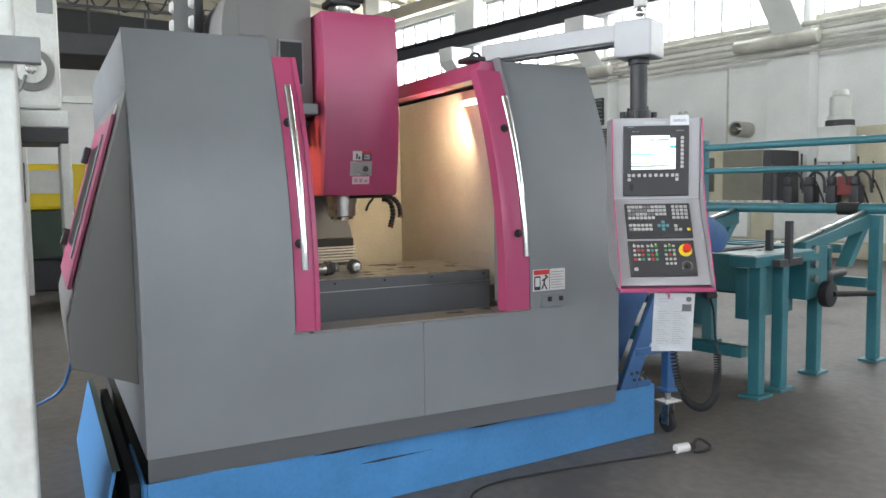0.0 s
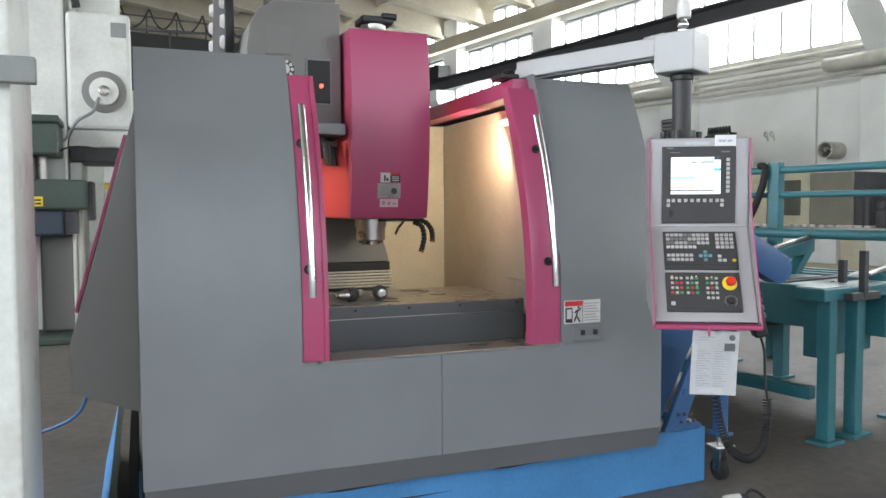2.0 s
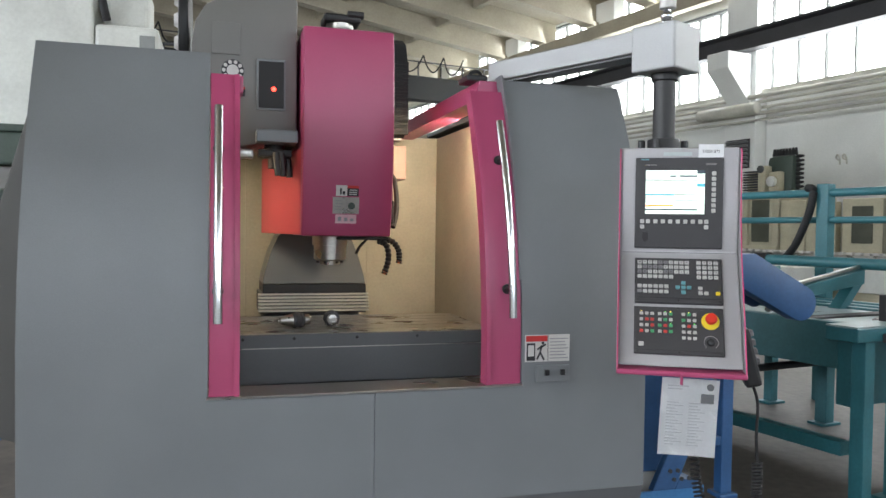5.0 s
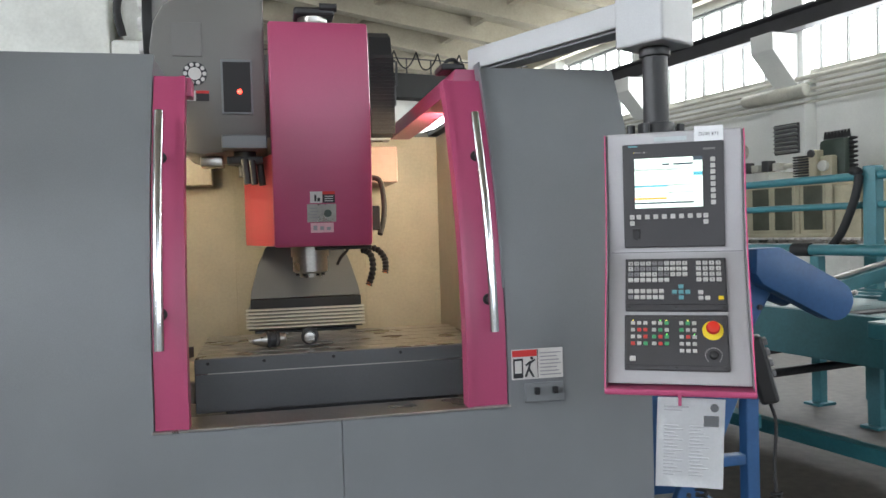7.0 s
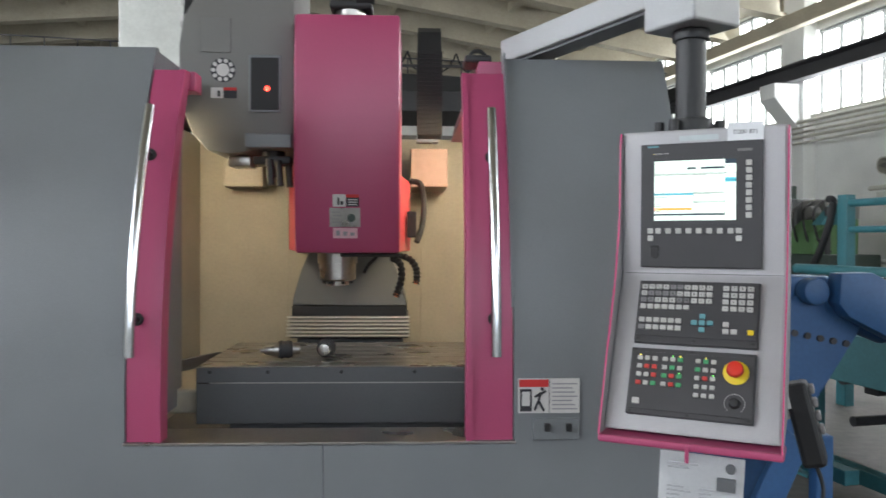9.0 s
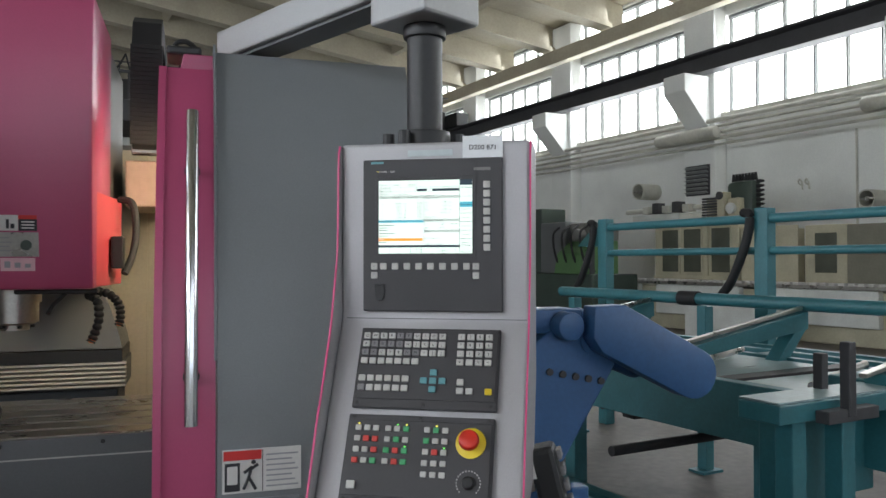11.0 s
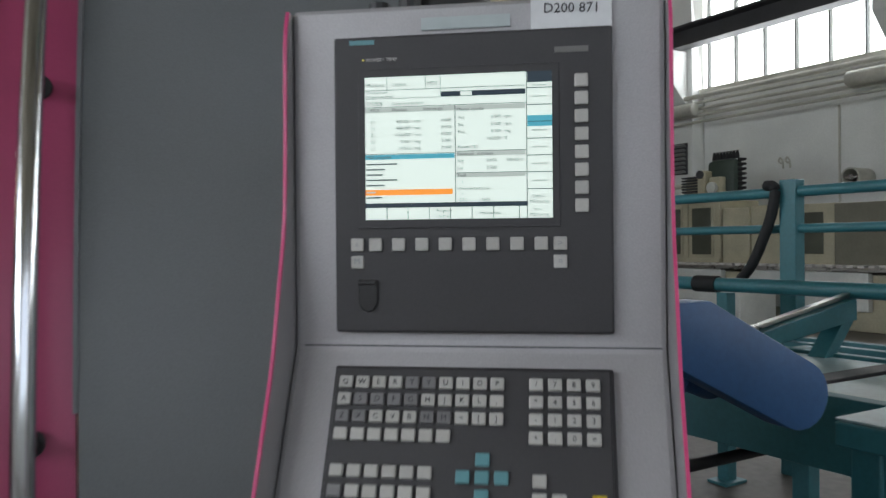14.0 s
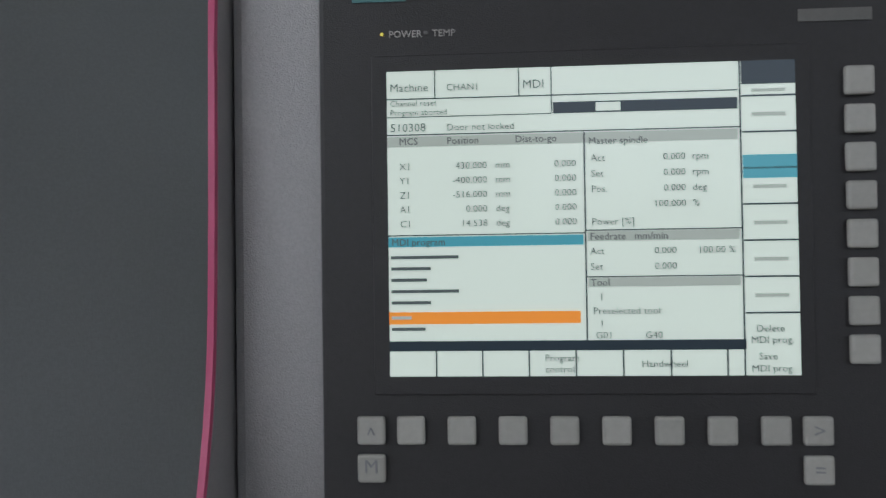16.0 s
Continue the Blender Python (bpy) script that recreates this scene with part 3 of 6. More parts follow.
# inside walls
part("inner_wall", box(B(), -0.33, -0.3, 0.34, 2.03, 0.55, 2.1, 0.003), INNER, mc)
part("inner_wall", box(B(), 1.425, 1.455, 0.34, 2.03, 0.55, 2.1, 0.003), INNER, mc)
part("inner_wall", box(B(), -0.3, 0.2, 2.0, 2.03, 0.55, 2.1, 0.003), INNER, mc)
part("inner_wall", box(B(), 0.96, 1.425, 2.0, 2.03, 0.55, 2.1, 0.003), INNER, mc)
part("inner_wall", box(B(), 0.2, 0.96, 2.0, 2.03, 0.55, 2.1, 0.003), INNER, mc)
for x, y in ((-0.298, 1.25),):
    part("wall_seam", box(B(), x, x + 0.008, y, y + 0.012, 0.9, 2.09, 0), GREY_DARK, mc)
bm = B()
box(bm, 1.412, 1.423, 0.35, 0.95, 1.1, 1.86, 0.004)
part("inner_door_panel", bm, INNER, mc)
bm = B()
prism(bm, [(0.05, 0.60), (2.0, 0.60), (2.0, 0.62), (0.25, 0.64), (0.06, 0.86), (0.05, 0.86)], "x", -0.3, 1.425)
part("chip_pan", bm, GREY_DARK, mc, "dark oily chip pan")
for x in (0.15, 0.42, 0.72, 1.05):
    part("pan_bolt", cyl(B(), (x, 0.15, 0.73), (x, 0.135, 0.745), 0.01, 8), BLACK, mc)

# table with slots, saddle covers
table = part("table", box(B(), 0.09, 1.292, 0.512, 1.2, 0.93, 1.0, 0.003), STEEL, mc, "slotted steel machine table")
ys = steps(0.5, 1.215, 6)
for k in range(6):
    part("table_strip", box(B(), 0.09, 1.292, ys[k] + 0.012, ys[k + 1] - 0.012, 1.0005, 1.033, 0.002), STEEL, table)
bm = B()
box(bm, 0.088, 1.294, 0.498, 0.511, 0.812, 1.03, 0.004)
apron = part("table_apron", bm, GREY_DARK, mc, "grey sheet apron")
for x in (0.14, 0.36, 0.64, 0.92, 1.25):
    part("screw", cyl(B(), (x, 0.4985, 1.012), (x, 0.492, 1.012), 0.007, 10), BLACK, apron)
part("apron_groove", box(B(), 0.095, 1.288, 0.4955, 0.4985, 0.968, 0.972, 0), STEEL, apron)
part("table_base", box(B(), 0.2, 1.18, 0.55, 1.15, 0.64, 0.93, 0.01), GREY_DARK, mc)
part("side_way_cover", box(B(), -0.29, 0.085, 0.56, 1.1, 0.84, 0.935, 0.01), INNER, mc)
part("side_way_cover", box(B(), 1.296, 1.415, 0.56, 1.1, 0.84, 0.935, 0.01), GREY_DARK, mc)
bm = B()
prism(bm, [(-0.295, 0.55), (0.0, 1.2), (0.02, 1.2), (-0.27, 0.55)], "z", 0.94, 0.99)
part("side_deflector", bm, GREY_DARK, mc)

bm = B()
prism(bm, [(0.284, 1.175), (0.29, 1.22), (0.33, 1.36), (0.37, 1.45), (0.40, 1.48), (0.76, 1.48), (0.79, 1.45), (0.83, 1.36), (0.872, 1.22), (0.88, 1.175)], "y", 1.6, 1.98, 0.004)
part("saddle", bm, GREY, mc)
part("wiper", box(B(), 0.284, 0.882, 1.585, 1.98, 1.12, 1.173, 0.003), BLACK, mc)
cover = part("way_cover", box(B(), 0.27, 0.89, 1.62, 1.98, 1.0, 1.118, 0.002), GREY_DARK, mc)
for k in range(6):
    bm = B()
    box(bm, 0.258 , 0.898, 1.585 - 0.006 * k, 1.615, 1.109 - 0.0185 * k, 1.119 - 0.0185 * k, 0.002)
    part("slat", bm, SLAT, cover)
part("column_lower", box(B(), 0.3, 0.86, 1.66, 2.24, 0.62, 0.995, 0.01), GREY_DARK, mc)

# spindle head
def head_y(z):
    u = (z - 1.462) / 1.0
    return 0.80 - 0.17 * u * (1.15 - u)


bm = B()
hz = steps(1.462, 2.462, 14)
prism(bm, [(head_y(z), z) for z in hz] + [(1.32, 2.462), (1.32, 1.462)], "x", 0.417, 0.857, 0.012)
head = part("spindle_head", bm, PINK_HEAD, mc, "glossy magenta spindle head cover", smooth=30)
# side covers carry the lamp's coral light in their colour
part("head_side_cover", prism(B(), [(0.4165, 0.83), (0.272, 1.567), (0.4165, 1.567)], "z", 1.468, 1.885, 0.004), LAMPLIT_PINK, mc, "magenta side cover in a lamplit coral tone")
part("head_side_cover", prism(B(), [(0.8575, 0.86), (0.90, 1.3), (0.8575, 1.3)], "z", 1.468, 1.80, 0.003), LAMPLIT_PINK, mc, "magenta side cover in a lamplit coral tone")
part("head_rear", box(B(), 0.43, 0.845, 1.321, 1.995, 1.5, 2.44, 0.01), GREY_WARM, mc)
part("machine_column", box(B(), 0.25, 0.70, 2.035, 2.25, 0.5, 2.6, 0.01), GREY_WARM, mc)
bm = B()
cyl(bm, (0.58, 0.97, 1.462), (0.58, 0.97, 1.415), 0.088, 36)
cyl(bm, (0.58, 0.97, 1.4145), (0.58, 0.97, 1.345), 0.08, 36)
cyl(bm, (0.58, 0.97, 1.3445), (0.58, 0.97, 1.338), 0.076, 36, 0.066)
cyl(bm, (0.58, 0.97, 1.3375), (0.58, 0.97, 1.318), 0.05, 28)
spin = part("spindle_nose", bm, STEEL, mc, smooth=30)
for k in range(6):
    a = k * math.pi / 3
    part("drive_bolt", cyl(B(), (0.58 + 0.06 * math.cos(a), 0.97 + 0.06 * math.sin(a), 1.336), (0.58 + 0.06 * math.cos(a), 0.97 + 0.06 * math.sin(a), 1.326), 0.008, 8), BLACK, spin)
# motor and fittings on top of the head
bm = B()
cyl(bm, (0.63, 1.05, 2.462), (0.63, 1.05, 2.51), 0.095, 24, bev=0.006)
cyl(bm, (0.63, 1.05, 2.51), (0.63, 1.05, 2.57), 0.07, 24, bev=0.006)
mot = part("drive_motor", bm, STEEL, mc, smooth=35)
bm = B()
box(bm, 0.54, 0.73, 0.97, 1.13, 2.545, 2.585, 0.012)
cyl(bm, (0.66, 0.98, 2.585), (0.74, 0.98, 2.585), 0.02, 10)
part("motor_cap", bm, BLACK, mot)
part("top_grille", box(B(), 0.69, 0.83, 0.92, 1.2, 2.4625, 2.487, 0.006), BLACK, mc)
# head labels
def head_label(x0, x1, z0, z1, mat, parent, name="label_plate", off=0.0022):
    bm = B()
    zz = steps(z0, z1, 4)
    ya, yb = head_y(z0) - off, head_y(z1) - off
    prism(bm, [(ya, z0), (yb, z1), (yb + 0.0016, z1), (ya + 0.0016, z0)], "x", x0, x1)
    return part(name, bm, mat, parent)


l1 = head_label(0.578, 0.632, 1.657, 1.708, LABEL, head)
l2 = head_label(0.633, 0.688, 1.657, 1.708, INK, head)
head_label(0.633, 0.688, 1.695, 1.708, RED_PRINT, l2, "print", 0.0030)
head_label(0.597, 0.606, 1.664, 1.694, INK, l1, "print", 0.0030)
head_label(0.610, 0.622, 1.664, 1.680, INK, l1, "print", 0.0030)
for k in range(3):
    head_label(0.642, 0.68, 1.664 + 0.010 * k, 1.668 + 0.010 * k, LABEL, l2, "print", 0.0030)
l3 = head_label(0.564, 0.692, 1.572, 1.652, STEEL, head)
bm = B()
cyl(bm, (0.655, head_y(1.61) - 0.0022, 1.61), (0.655, head_y(1.61) - 0.005, 1.61), 0.017, 20)
part("dial", bm, GREEN, l3)
for k in range(4):
    head_label(0.576, 0.612 - 0.006 * (k % 2), 1.59 + 0.014 * k, 1.593 + 0.014 * k, PRINT, l3, "print", 0.0030)
l4 = head_label(0.578, 0.68, 1.525, 1.568, material("faded_pink_label", (0.72, 0.45, 0.50), 0.5, grain=0.08), head)
for k in range(3):
    head_label(0.59 + 0.03 * k, 0.607 + 0.03 * k, 1.536, 1.557 - 0.004 * k, PRINT, l4, "print", 0.0030)

# tool magazine housing beside the head
mag_pts = [(0.40, 1.925), (0.12, 1.885), (0.03, 1.90), (-0.035, 1.97), (-0.075, 2.08), (-0.092, 2.22), (-0.092, 2.36), (-0.075, 2.47), (-0.03, 2.55), (0.06, 2.60), (0.40, 2.61)]
bm = B()
prism(bm, mag_pts, "y", 0.885, 1.5, 0.012)
mag = part("tool_magazine", bm, GREY_WARM, mc, "grey rounded tool magazine housing", smooth=30)
part("magazine_tower", box(B(), 0.075, 0.398, 0.98, 1.42, 2.5, 3.3, 0.008), GREY_WARM, mag)
part("access_plate", box(B(), 0.0, 0.13, 0.878, 0.884, 2.32, 2.47, 0.002), GREY_WARM, mag)
fr = part("window_bezel", box(B(), 0.208, 0.345, 0.872, 0.884, 2.065, 2.31, 0.004), GREY, mag)
part("smoked_window", box(B(), 0.217, 0.336, 0.868, 0.873, 2.075, 2.298, 0.002), DARKGLASS, fr)
part("indicator", ball(B(), (0.288, 0.866, 2.165), 0.011), LED_RED, fr, "glowing red indicator lamp")
part("gripper_ledge", box(B(), 0.205, 0.40, 0.80, 1.2, 1.905, 1.965, 0.006), GREY, mag)
bm = B()
cyl(bm, (0.30, 0.95, 1.904), (0.30, 0.95, 1.84), 0.05, 18)
cyl(bm, (0.30, 0.95, 1.84), (0.30, 0.95, 1.79), 0.032, 18)
box(bm, 0.22, 0.38, 0.9, 1.0, 1.845, 1.88, 0.006)
for s in (-0.05, 0.0, 0.055):
    cyl(bm, (0.33 + s * 0.6, 0.9 + s, 1.86), (0.34 + s * 0.6, 0.89 + s, 1.75), 0.016, 10)
part("tool_gripper", bm, BLACK, mag, smooth=40)
bm = B()
box(bm, 0.10, 0.20, 0.95, 1.1, 1.84, 1.884, 0.006)
cyl(bm, (0.12, 0.98, 1.86), (0.2, 0.98, 1.86), 0.018, 12)
part("gripper_motor", bm, STEEL, mag, smooth=40)
part("swing_door", box(B(), -0.125, 0.09, 1.82, 1.985, 1.81, 1.99, 0.006), INNER, mc)
# round badge with a ring of dots and the warning label
bm = B()
cyl(bm, (0.097, 0.884, 2.245), (0.097, 0.88, 2.245), 0.052, 32)
badge = part("round_badge", bm, INK, mag)
part("badge_centre", cyl(B(), (0.097, 0.880, 2.245), (0.097, 0.8775, 2.245), 0.028, 24), LABEL, badge)
for k in range(10):
    a = 2 * math.pi * k / 10
    c = (0.097 + 0.041 * math.cos(a), 0.88, 2.245 + 0.041 * math.sin(a))
    part("badge_dot", cyl(B(), c, (c[0], 0.8775, c[2]), 0.009, 12), LABEL, badge)
wl = part("warning_label", box(B(), 0.045, 0.098, 0.880, 0.884, 2.125, 2.17, 0.001), LABEL, mag)
wl2 = part("warning_label", box(B(), 0.099, 0.155, 0.880, 0.884, 2.125, 2.17, 0.001), INK, mag)
part("print", box(B(), 0.099, 0.155, 0.878, 0.8802, 2.158, 2.17, 0), RED_PRINT, wl2)
part("print", box(B(), 0.074, 0.086, 0.878, 0.8802, 2.131, 2.156, 0), INK, wl)
# tool wheel
bm = B()
cyl(bm, (-0.115, 1.6, 2.55), (-0.165, 1.6, 2.55), 0.40, 40, bev=0.01)
wheel = part("tool_wheel", bm, BLACK, mc, "black tool wheel with bright tool pockets", smooth=40)
for k in range(20):
    a = 2 * math.pi * k / 20
    c = Vector((-0.166, 1.6 + 0.355 * math.cos(a), 2.55 + 0.355 * math.sin(a)))
    bm = B()
    cyl(bm, c, c + Vector((-0.02, 0, 0)), 0.04, 14, 0.03)
    part("tool_pocket", bm, LABEL, wheel)

# cable carrier loop right of the head
bm = B()
outer = [(1.36, 2.02), (1.29, 2.06), (1.285, 2.25), (1.29, 2.44), (1.33, 2.54), (1.42, 2.585), (1.60, 2.58), (1.75, 2.55), (1.95, 2.5), (1.95, 2.4), (1.6, 2.48), (1.47, 2.485), (1.40, 2.45), (1.375, 2.36), (1.375, 2.15), (1.39, 2.02)]
prism(bm, outer, "x", 0.935, 1.05, 0.004)
chain = part("cable_carrier", bm, RUBBER, mc, "black plastic cable carrier chain")
for k in range(22):
    part("chain_link", box(B(), 0.931, 1.054, 1.279, 1.30, 2.03 + 0.0185 * k, 2.0475 + 0.0185 * k, 0.001), RUBBER, chain)
part("carrier_bracket", box(B(), 0.93, 1.04, 1.37, 1.45, 2.005, 2.035, 0.004), STEEL, mc)
# the magenta head's reflection is mixed into this beige cover's colour
part("junction_cover", box(B(), 0.90, 1.09, 1.46, 1.95, 1.79, 1.985, 0.006), material("beige_cover_pink_reflection", (0.40, 0.27, 0.22), 0.5, grain=0.1, stain=0.15), mc, "beige sheet cover tinted by the head's pink reflection")
bm = B()
tube(bm, curve([(0.90, 1.2, 1.80), (0.95, 1.18, 1.78), (0.965, 1.16, 1.68), (0.955, 1.12, 1.58), (0.93, 1.08, 1.51)], 8), 0.014, 8)
part("hose", bm, RUBBER, mc)
part("solenoid_valve", box(B(), 0.885, 0.93, 1.05, 1.12, 1.53, 1.65, 0.006), BLACK, mc)
# coolant hoses of ball links
def coolant(points):
    path = curve(points, 18)
    path = path[:-9]
    bm = tube(B(), path, 0.016, 10)
    bm.verts.ensure_lookup_table()
    for i, p in enumerate(path):
        for k in range(10):
            v = bm.verts[i * 10 + k]
            v.co = p + (v.co - p) * (0.68 + 0.38 * abs(math.sin(math.pi * i / 6)))
    h = part("coolant_hose", bm, RUBBER, mc, "black ball-jointed coolant hose", smooth=60)
    bm = B()
    d = path[-1] - path[-4]
    cyl(bm, path[-4], path[-1] + d * 0.3, 0.013, 12, 0.007)
    part("nozzle", bm, COPPER, h, "orange nozzle tip", smooth=40)


coolant([(0.82, 0.93, 1.44), (0.855, 0.90, 1.42), (0.865, 0.88, 1.36), (0.85, 0.87, 1.30), (0.83, 0.86, 1.255)])
coolant([(0.83, 0.96, 1.45), (0.89, 0.94, 1.44), (0.925, 0.93, 1.40), (0.93, 0.92, 1.35), (0.92, 0.91, 1.31)])
bm = B()
tube(bm, curve([(0.76, 0.92, 1.46), (0.75, 0.91, 1.44), (0.72, 0.90, 1.41), (0.70, 0.89, 1.375)], 6), 0.007, 8)
part("air_line", bm, RUBBER, mc)
part("nozzle_block", box(B(), 0.60, 0.86, 0.87, 1.0, 1.445, 1.461, 0.004), BLACK, mc)

# work lamps at the top of both inner side walls; only the right one is in view
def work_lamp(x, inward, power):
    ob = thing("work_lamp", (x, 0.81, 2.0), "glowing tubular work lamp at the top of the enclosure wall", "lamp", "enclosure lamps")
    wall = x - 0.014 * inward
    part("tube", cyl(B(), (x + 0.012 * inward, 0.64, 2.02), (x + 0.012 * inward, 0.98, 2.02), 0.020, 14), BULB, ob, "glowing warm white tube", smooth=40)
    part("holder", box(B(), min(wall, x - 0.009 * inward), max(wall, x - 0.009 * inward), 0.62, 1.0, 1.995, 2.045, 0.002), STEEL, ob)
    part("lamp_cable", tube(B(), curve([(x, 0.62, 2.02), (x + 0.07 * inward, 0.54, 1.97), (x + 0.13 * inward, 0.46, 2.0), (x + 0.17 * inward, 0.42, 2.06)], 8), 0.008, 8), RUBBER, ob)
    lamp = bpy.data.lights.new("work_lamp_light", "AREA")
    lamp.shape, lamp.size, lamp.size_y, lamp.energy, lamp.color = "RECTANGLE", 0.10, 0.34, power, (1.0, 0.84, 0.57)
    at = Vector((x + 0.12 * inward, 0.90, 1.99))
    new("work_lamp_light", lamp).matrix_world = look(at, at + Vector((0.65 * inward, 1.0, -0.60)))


work_lamp(1.411, -1, 10)
# unseen left lamp, added to brighten the left and back walls
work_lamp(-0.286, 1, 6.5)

# safety sign and small clear holder on the right panel
sign = part("safety_sign", box(B(), 1.252, 1.452, -0.0045, -0.0005, 0.960, 1.072, 0.001), LABEL, mc, "white safety sign with red heading")
part("sign_heading", box(B(), 1.255, 1.350, -0.0062, -0.0046, 1.045, 1.069, 0), RED_PRINT, sign)
part("sign_rule", box(B(), 1.352, 1.354, -0.0062, -0.0046, 0.963, 1.069, 0), INK, sign)
bm = B()
box(bm, 1.258, 1.296, -0.0062, -0.0046, 0.966, 1.038, 0)
part("pictogram", bm, INK, sign)
bm = B()
box(bm, 1.264, 1.290, -0.0072, -0.0063, 0.984, 1.030, 0)
part("pictogram", bm, LABEL, sign)
bm = B()
for a, b in (((1.305, 0.97), (1.318, 1.0)), ((1.318, 1.0), (1.336, 0.968)), ((1.318, 1.0), (1.326, 1.028)), ((1.326, 1.025), (1.306, 1.012)), ((1.326, 1.022), (1.342, 1.032))):
    cyl(bm, (a[0], -0.0056, a[1]), (b[0], -0.0056, b[1]), 0.004, 6)
cyl(bm, (1.330, -0.0046, 1.038), (1.330, -0.0062, 1.038), 0.006, 12)
part("pictogram", bm, INK, sign)
for k in range(7):
    part("print", box(B(), 1.362, 1.444 - 0.008 * (k % 3), -0.0060, -0.0046, 0.972 + 0.0135 * k, 0.976 + 0.0135 * k, 0), PRINT, sign)
holder = part("key_holder", box(B(), 1.30, 1.45, -0.012, -0.0005, 0.875, 0.945, 0.003), GREY, mc)
for x in (1.335, 1.405):
    part("hook", box(B(), x, x + 0.018, -0.03, -0.0125, 0.905, 0.93, 0.003), BLACK, holder)

# ---- blue base tray ----
base = thing("base_tray", (0.8, 0.6, 0), "scratched blue steel coolant tray under the machine", "tray")
yb0, yb1 = -0.005, 0.205
bm = B()
ang = math.atan2(yb1 - yb0, 2.267 + 0.64)
mb = Matrix.Translation((-0.64, yb0, 0)) @ Matrix.Rotation(ang, 4, "Z")
box(bm, 0.0, 2.915, 0.0, 0.012, 0.0, 0.303, 0.002, mb)
part("front_skirt", bm, BLUE_SKIRT, base)
for a, b, z in ((0.72, 1.06, 0.285), (1.55, 1.95, 0.265), (0.95, 1.35, 0.20)):
    t = B()
    prism(t, [(a, z), (a + 0.12, z + 0.004), (b, z - 0.004), (a + 0.1, z - 0.007)], "y", -0.002, 0.0005, 0, mb)
    part("scratch", t, INK, base, "long dark scratch in the paint")
bm = B()
prism(bm, [(0.86, 0.3035), (1.0, 0.318), (1.2, 0.321), (1.42, 0.314), (1.55, 0.3035)], "y", 0.003, 0.009, 0, mb)
part("bent_lip", bm, LABEL, base, "bare bent lip")
bm = B()
box(bm, -0.63, 2.25, 0.25, 2.4, 0.01, 0.26, 0.004)
part("tray_body", bm, DARK_STEEL, base)
bm = B()
prism(bm, [(2.263, 0.24), (2.275, 0.24), (2.275, 2.3), (2.263, 2.3)], "z", 0, 0.303)
part("end_skirt", bm, BLUE_SKIRT, base)
bm = B()
prism(bm, [(-0.845, 0.0), (-0.765, 0.36), (-0.750, 0.36), (-0.830, 0.0)], "y", 0.05, 1.85, 0.002)
part("side_skirt", bm, BLUE_SKIRT, base, "pale blue side plate leaning out")
part("side_lip", box(B(), -0.765, -0.735, 0.06, 1.84, 0.3605, 0.366, 0.001), GREEN, base)
# black filler paints the dark gap behind the leaning side plate
part("tray_side", box(B(), -0.70, -0.655, 0.1, 1.9, 0.0, 0.28, 0.004), RUBBER, base)
part("end_skirt", box(B(), -0.654, -0.641, 0.008, 0.6, 0.0, 0.303, 0.002), BLUE_SKIRT, base)

# ---- control pendant ----
PO, PA = Vector((1.551, -0.347, 0)), math.atan2(-0.4796, 0.8775)
PM = Matrix.Translation(PO) @ Matrix.Rotation(PA, 4, "Z")      # x along the panel, -y to the operator, z up
pend = thing("control_pendant", (1.71, -0.27, 0.98), "silver control pendant with screen and keyboards on a swing arm", "control panel")
TILT = 0.50                                                     # the lower half's lean


def lean_y(z):
    return -TILT * max(0.0, 1.425 - z)


bm = B()
profile = [(0.004, 1.822), (0.004, 1.427), (lean_y(1.03) + 0.004, 1.03), (lean_y(1.03) + 0.06, 1.022), (0.02, 1.10), (0.115, 1.30), (0.115, 1.81)]
prism(bm, profile, "x", -0.0565, 0.3705, 0.007, PM)
house = part("housing", bm, HOUSING, pend, "hammered silver housing")
seam = part("housing_seam", box(B(), -0.044, 0.364, 0.002, 0.006, 1.4265, 1.4285, 0, PM), GREY_DARK, house)
# side cheeks stand proud of the face in a smooth curve, edged with a magenta bead
CHEEK = curve([(-0.003, 1.817), (-0.013, 1.78), (-0.016, 1.66), (-0.022, 1.57), (-0.043, 1.49), (-0.066, 1.41), (-0.098, 1.336), (-0.130, 1.264), (-0.152, 1.222), (-0.196, 1.11), (-0.232, 1.022)], 4)
for x0, x1 in ((-0.0612, -0.057), (0.371, 0.3752)):
    bm = B()
    prism(bm, [(p[0] + 0.0018, p[1]) for p in CHEEK] + [(lean_y(1.03) + 0.03, 1.022), (0.03, 1.10), (0.112, 1.30), (0.112, 1.812), (0.06, 1.817)], "x", x0, x1, 0, PM)
    part("side_cheek", bm, HOUSING, pend, "hammered silver side cheek")
    bm = B()
    prism(bm, [(p[0] - 0.003, p[1]) for p in CHEEK] + [(p[0] + 0.0015, p[1]) for p in CHEEK[::-1]], "x", x0 + 0.0003, x1 - 0.0003, 0, PM)
    part("edge_trim", bm, TRIM, pend, "magenta edge trim", smooth=60)
bm = B()
box(bm, -0.062, 0.378, lean_y(1.03) - 0.036, lean_y(1.03) + 0.07, 1.002, 1.021, 0.006, PM)
part("edge_trim", bm, PINK, pend, "magenta bottom lip")
bm = B()
box(bm, 0.155, 0.165, lean_y(1.03) - 0.041, lean_y(1.03) - 0.0361, 0.975, 1.017, 0.002, PM)
part("catch", bm, PINK, pend)

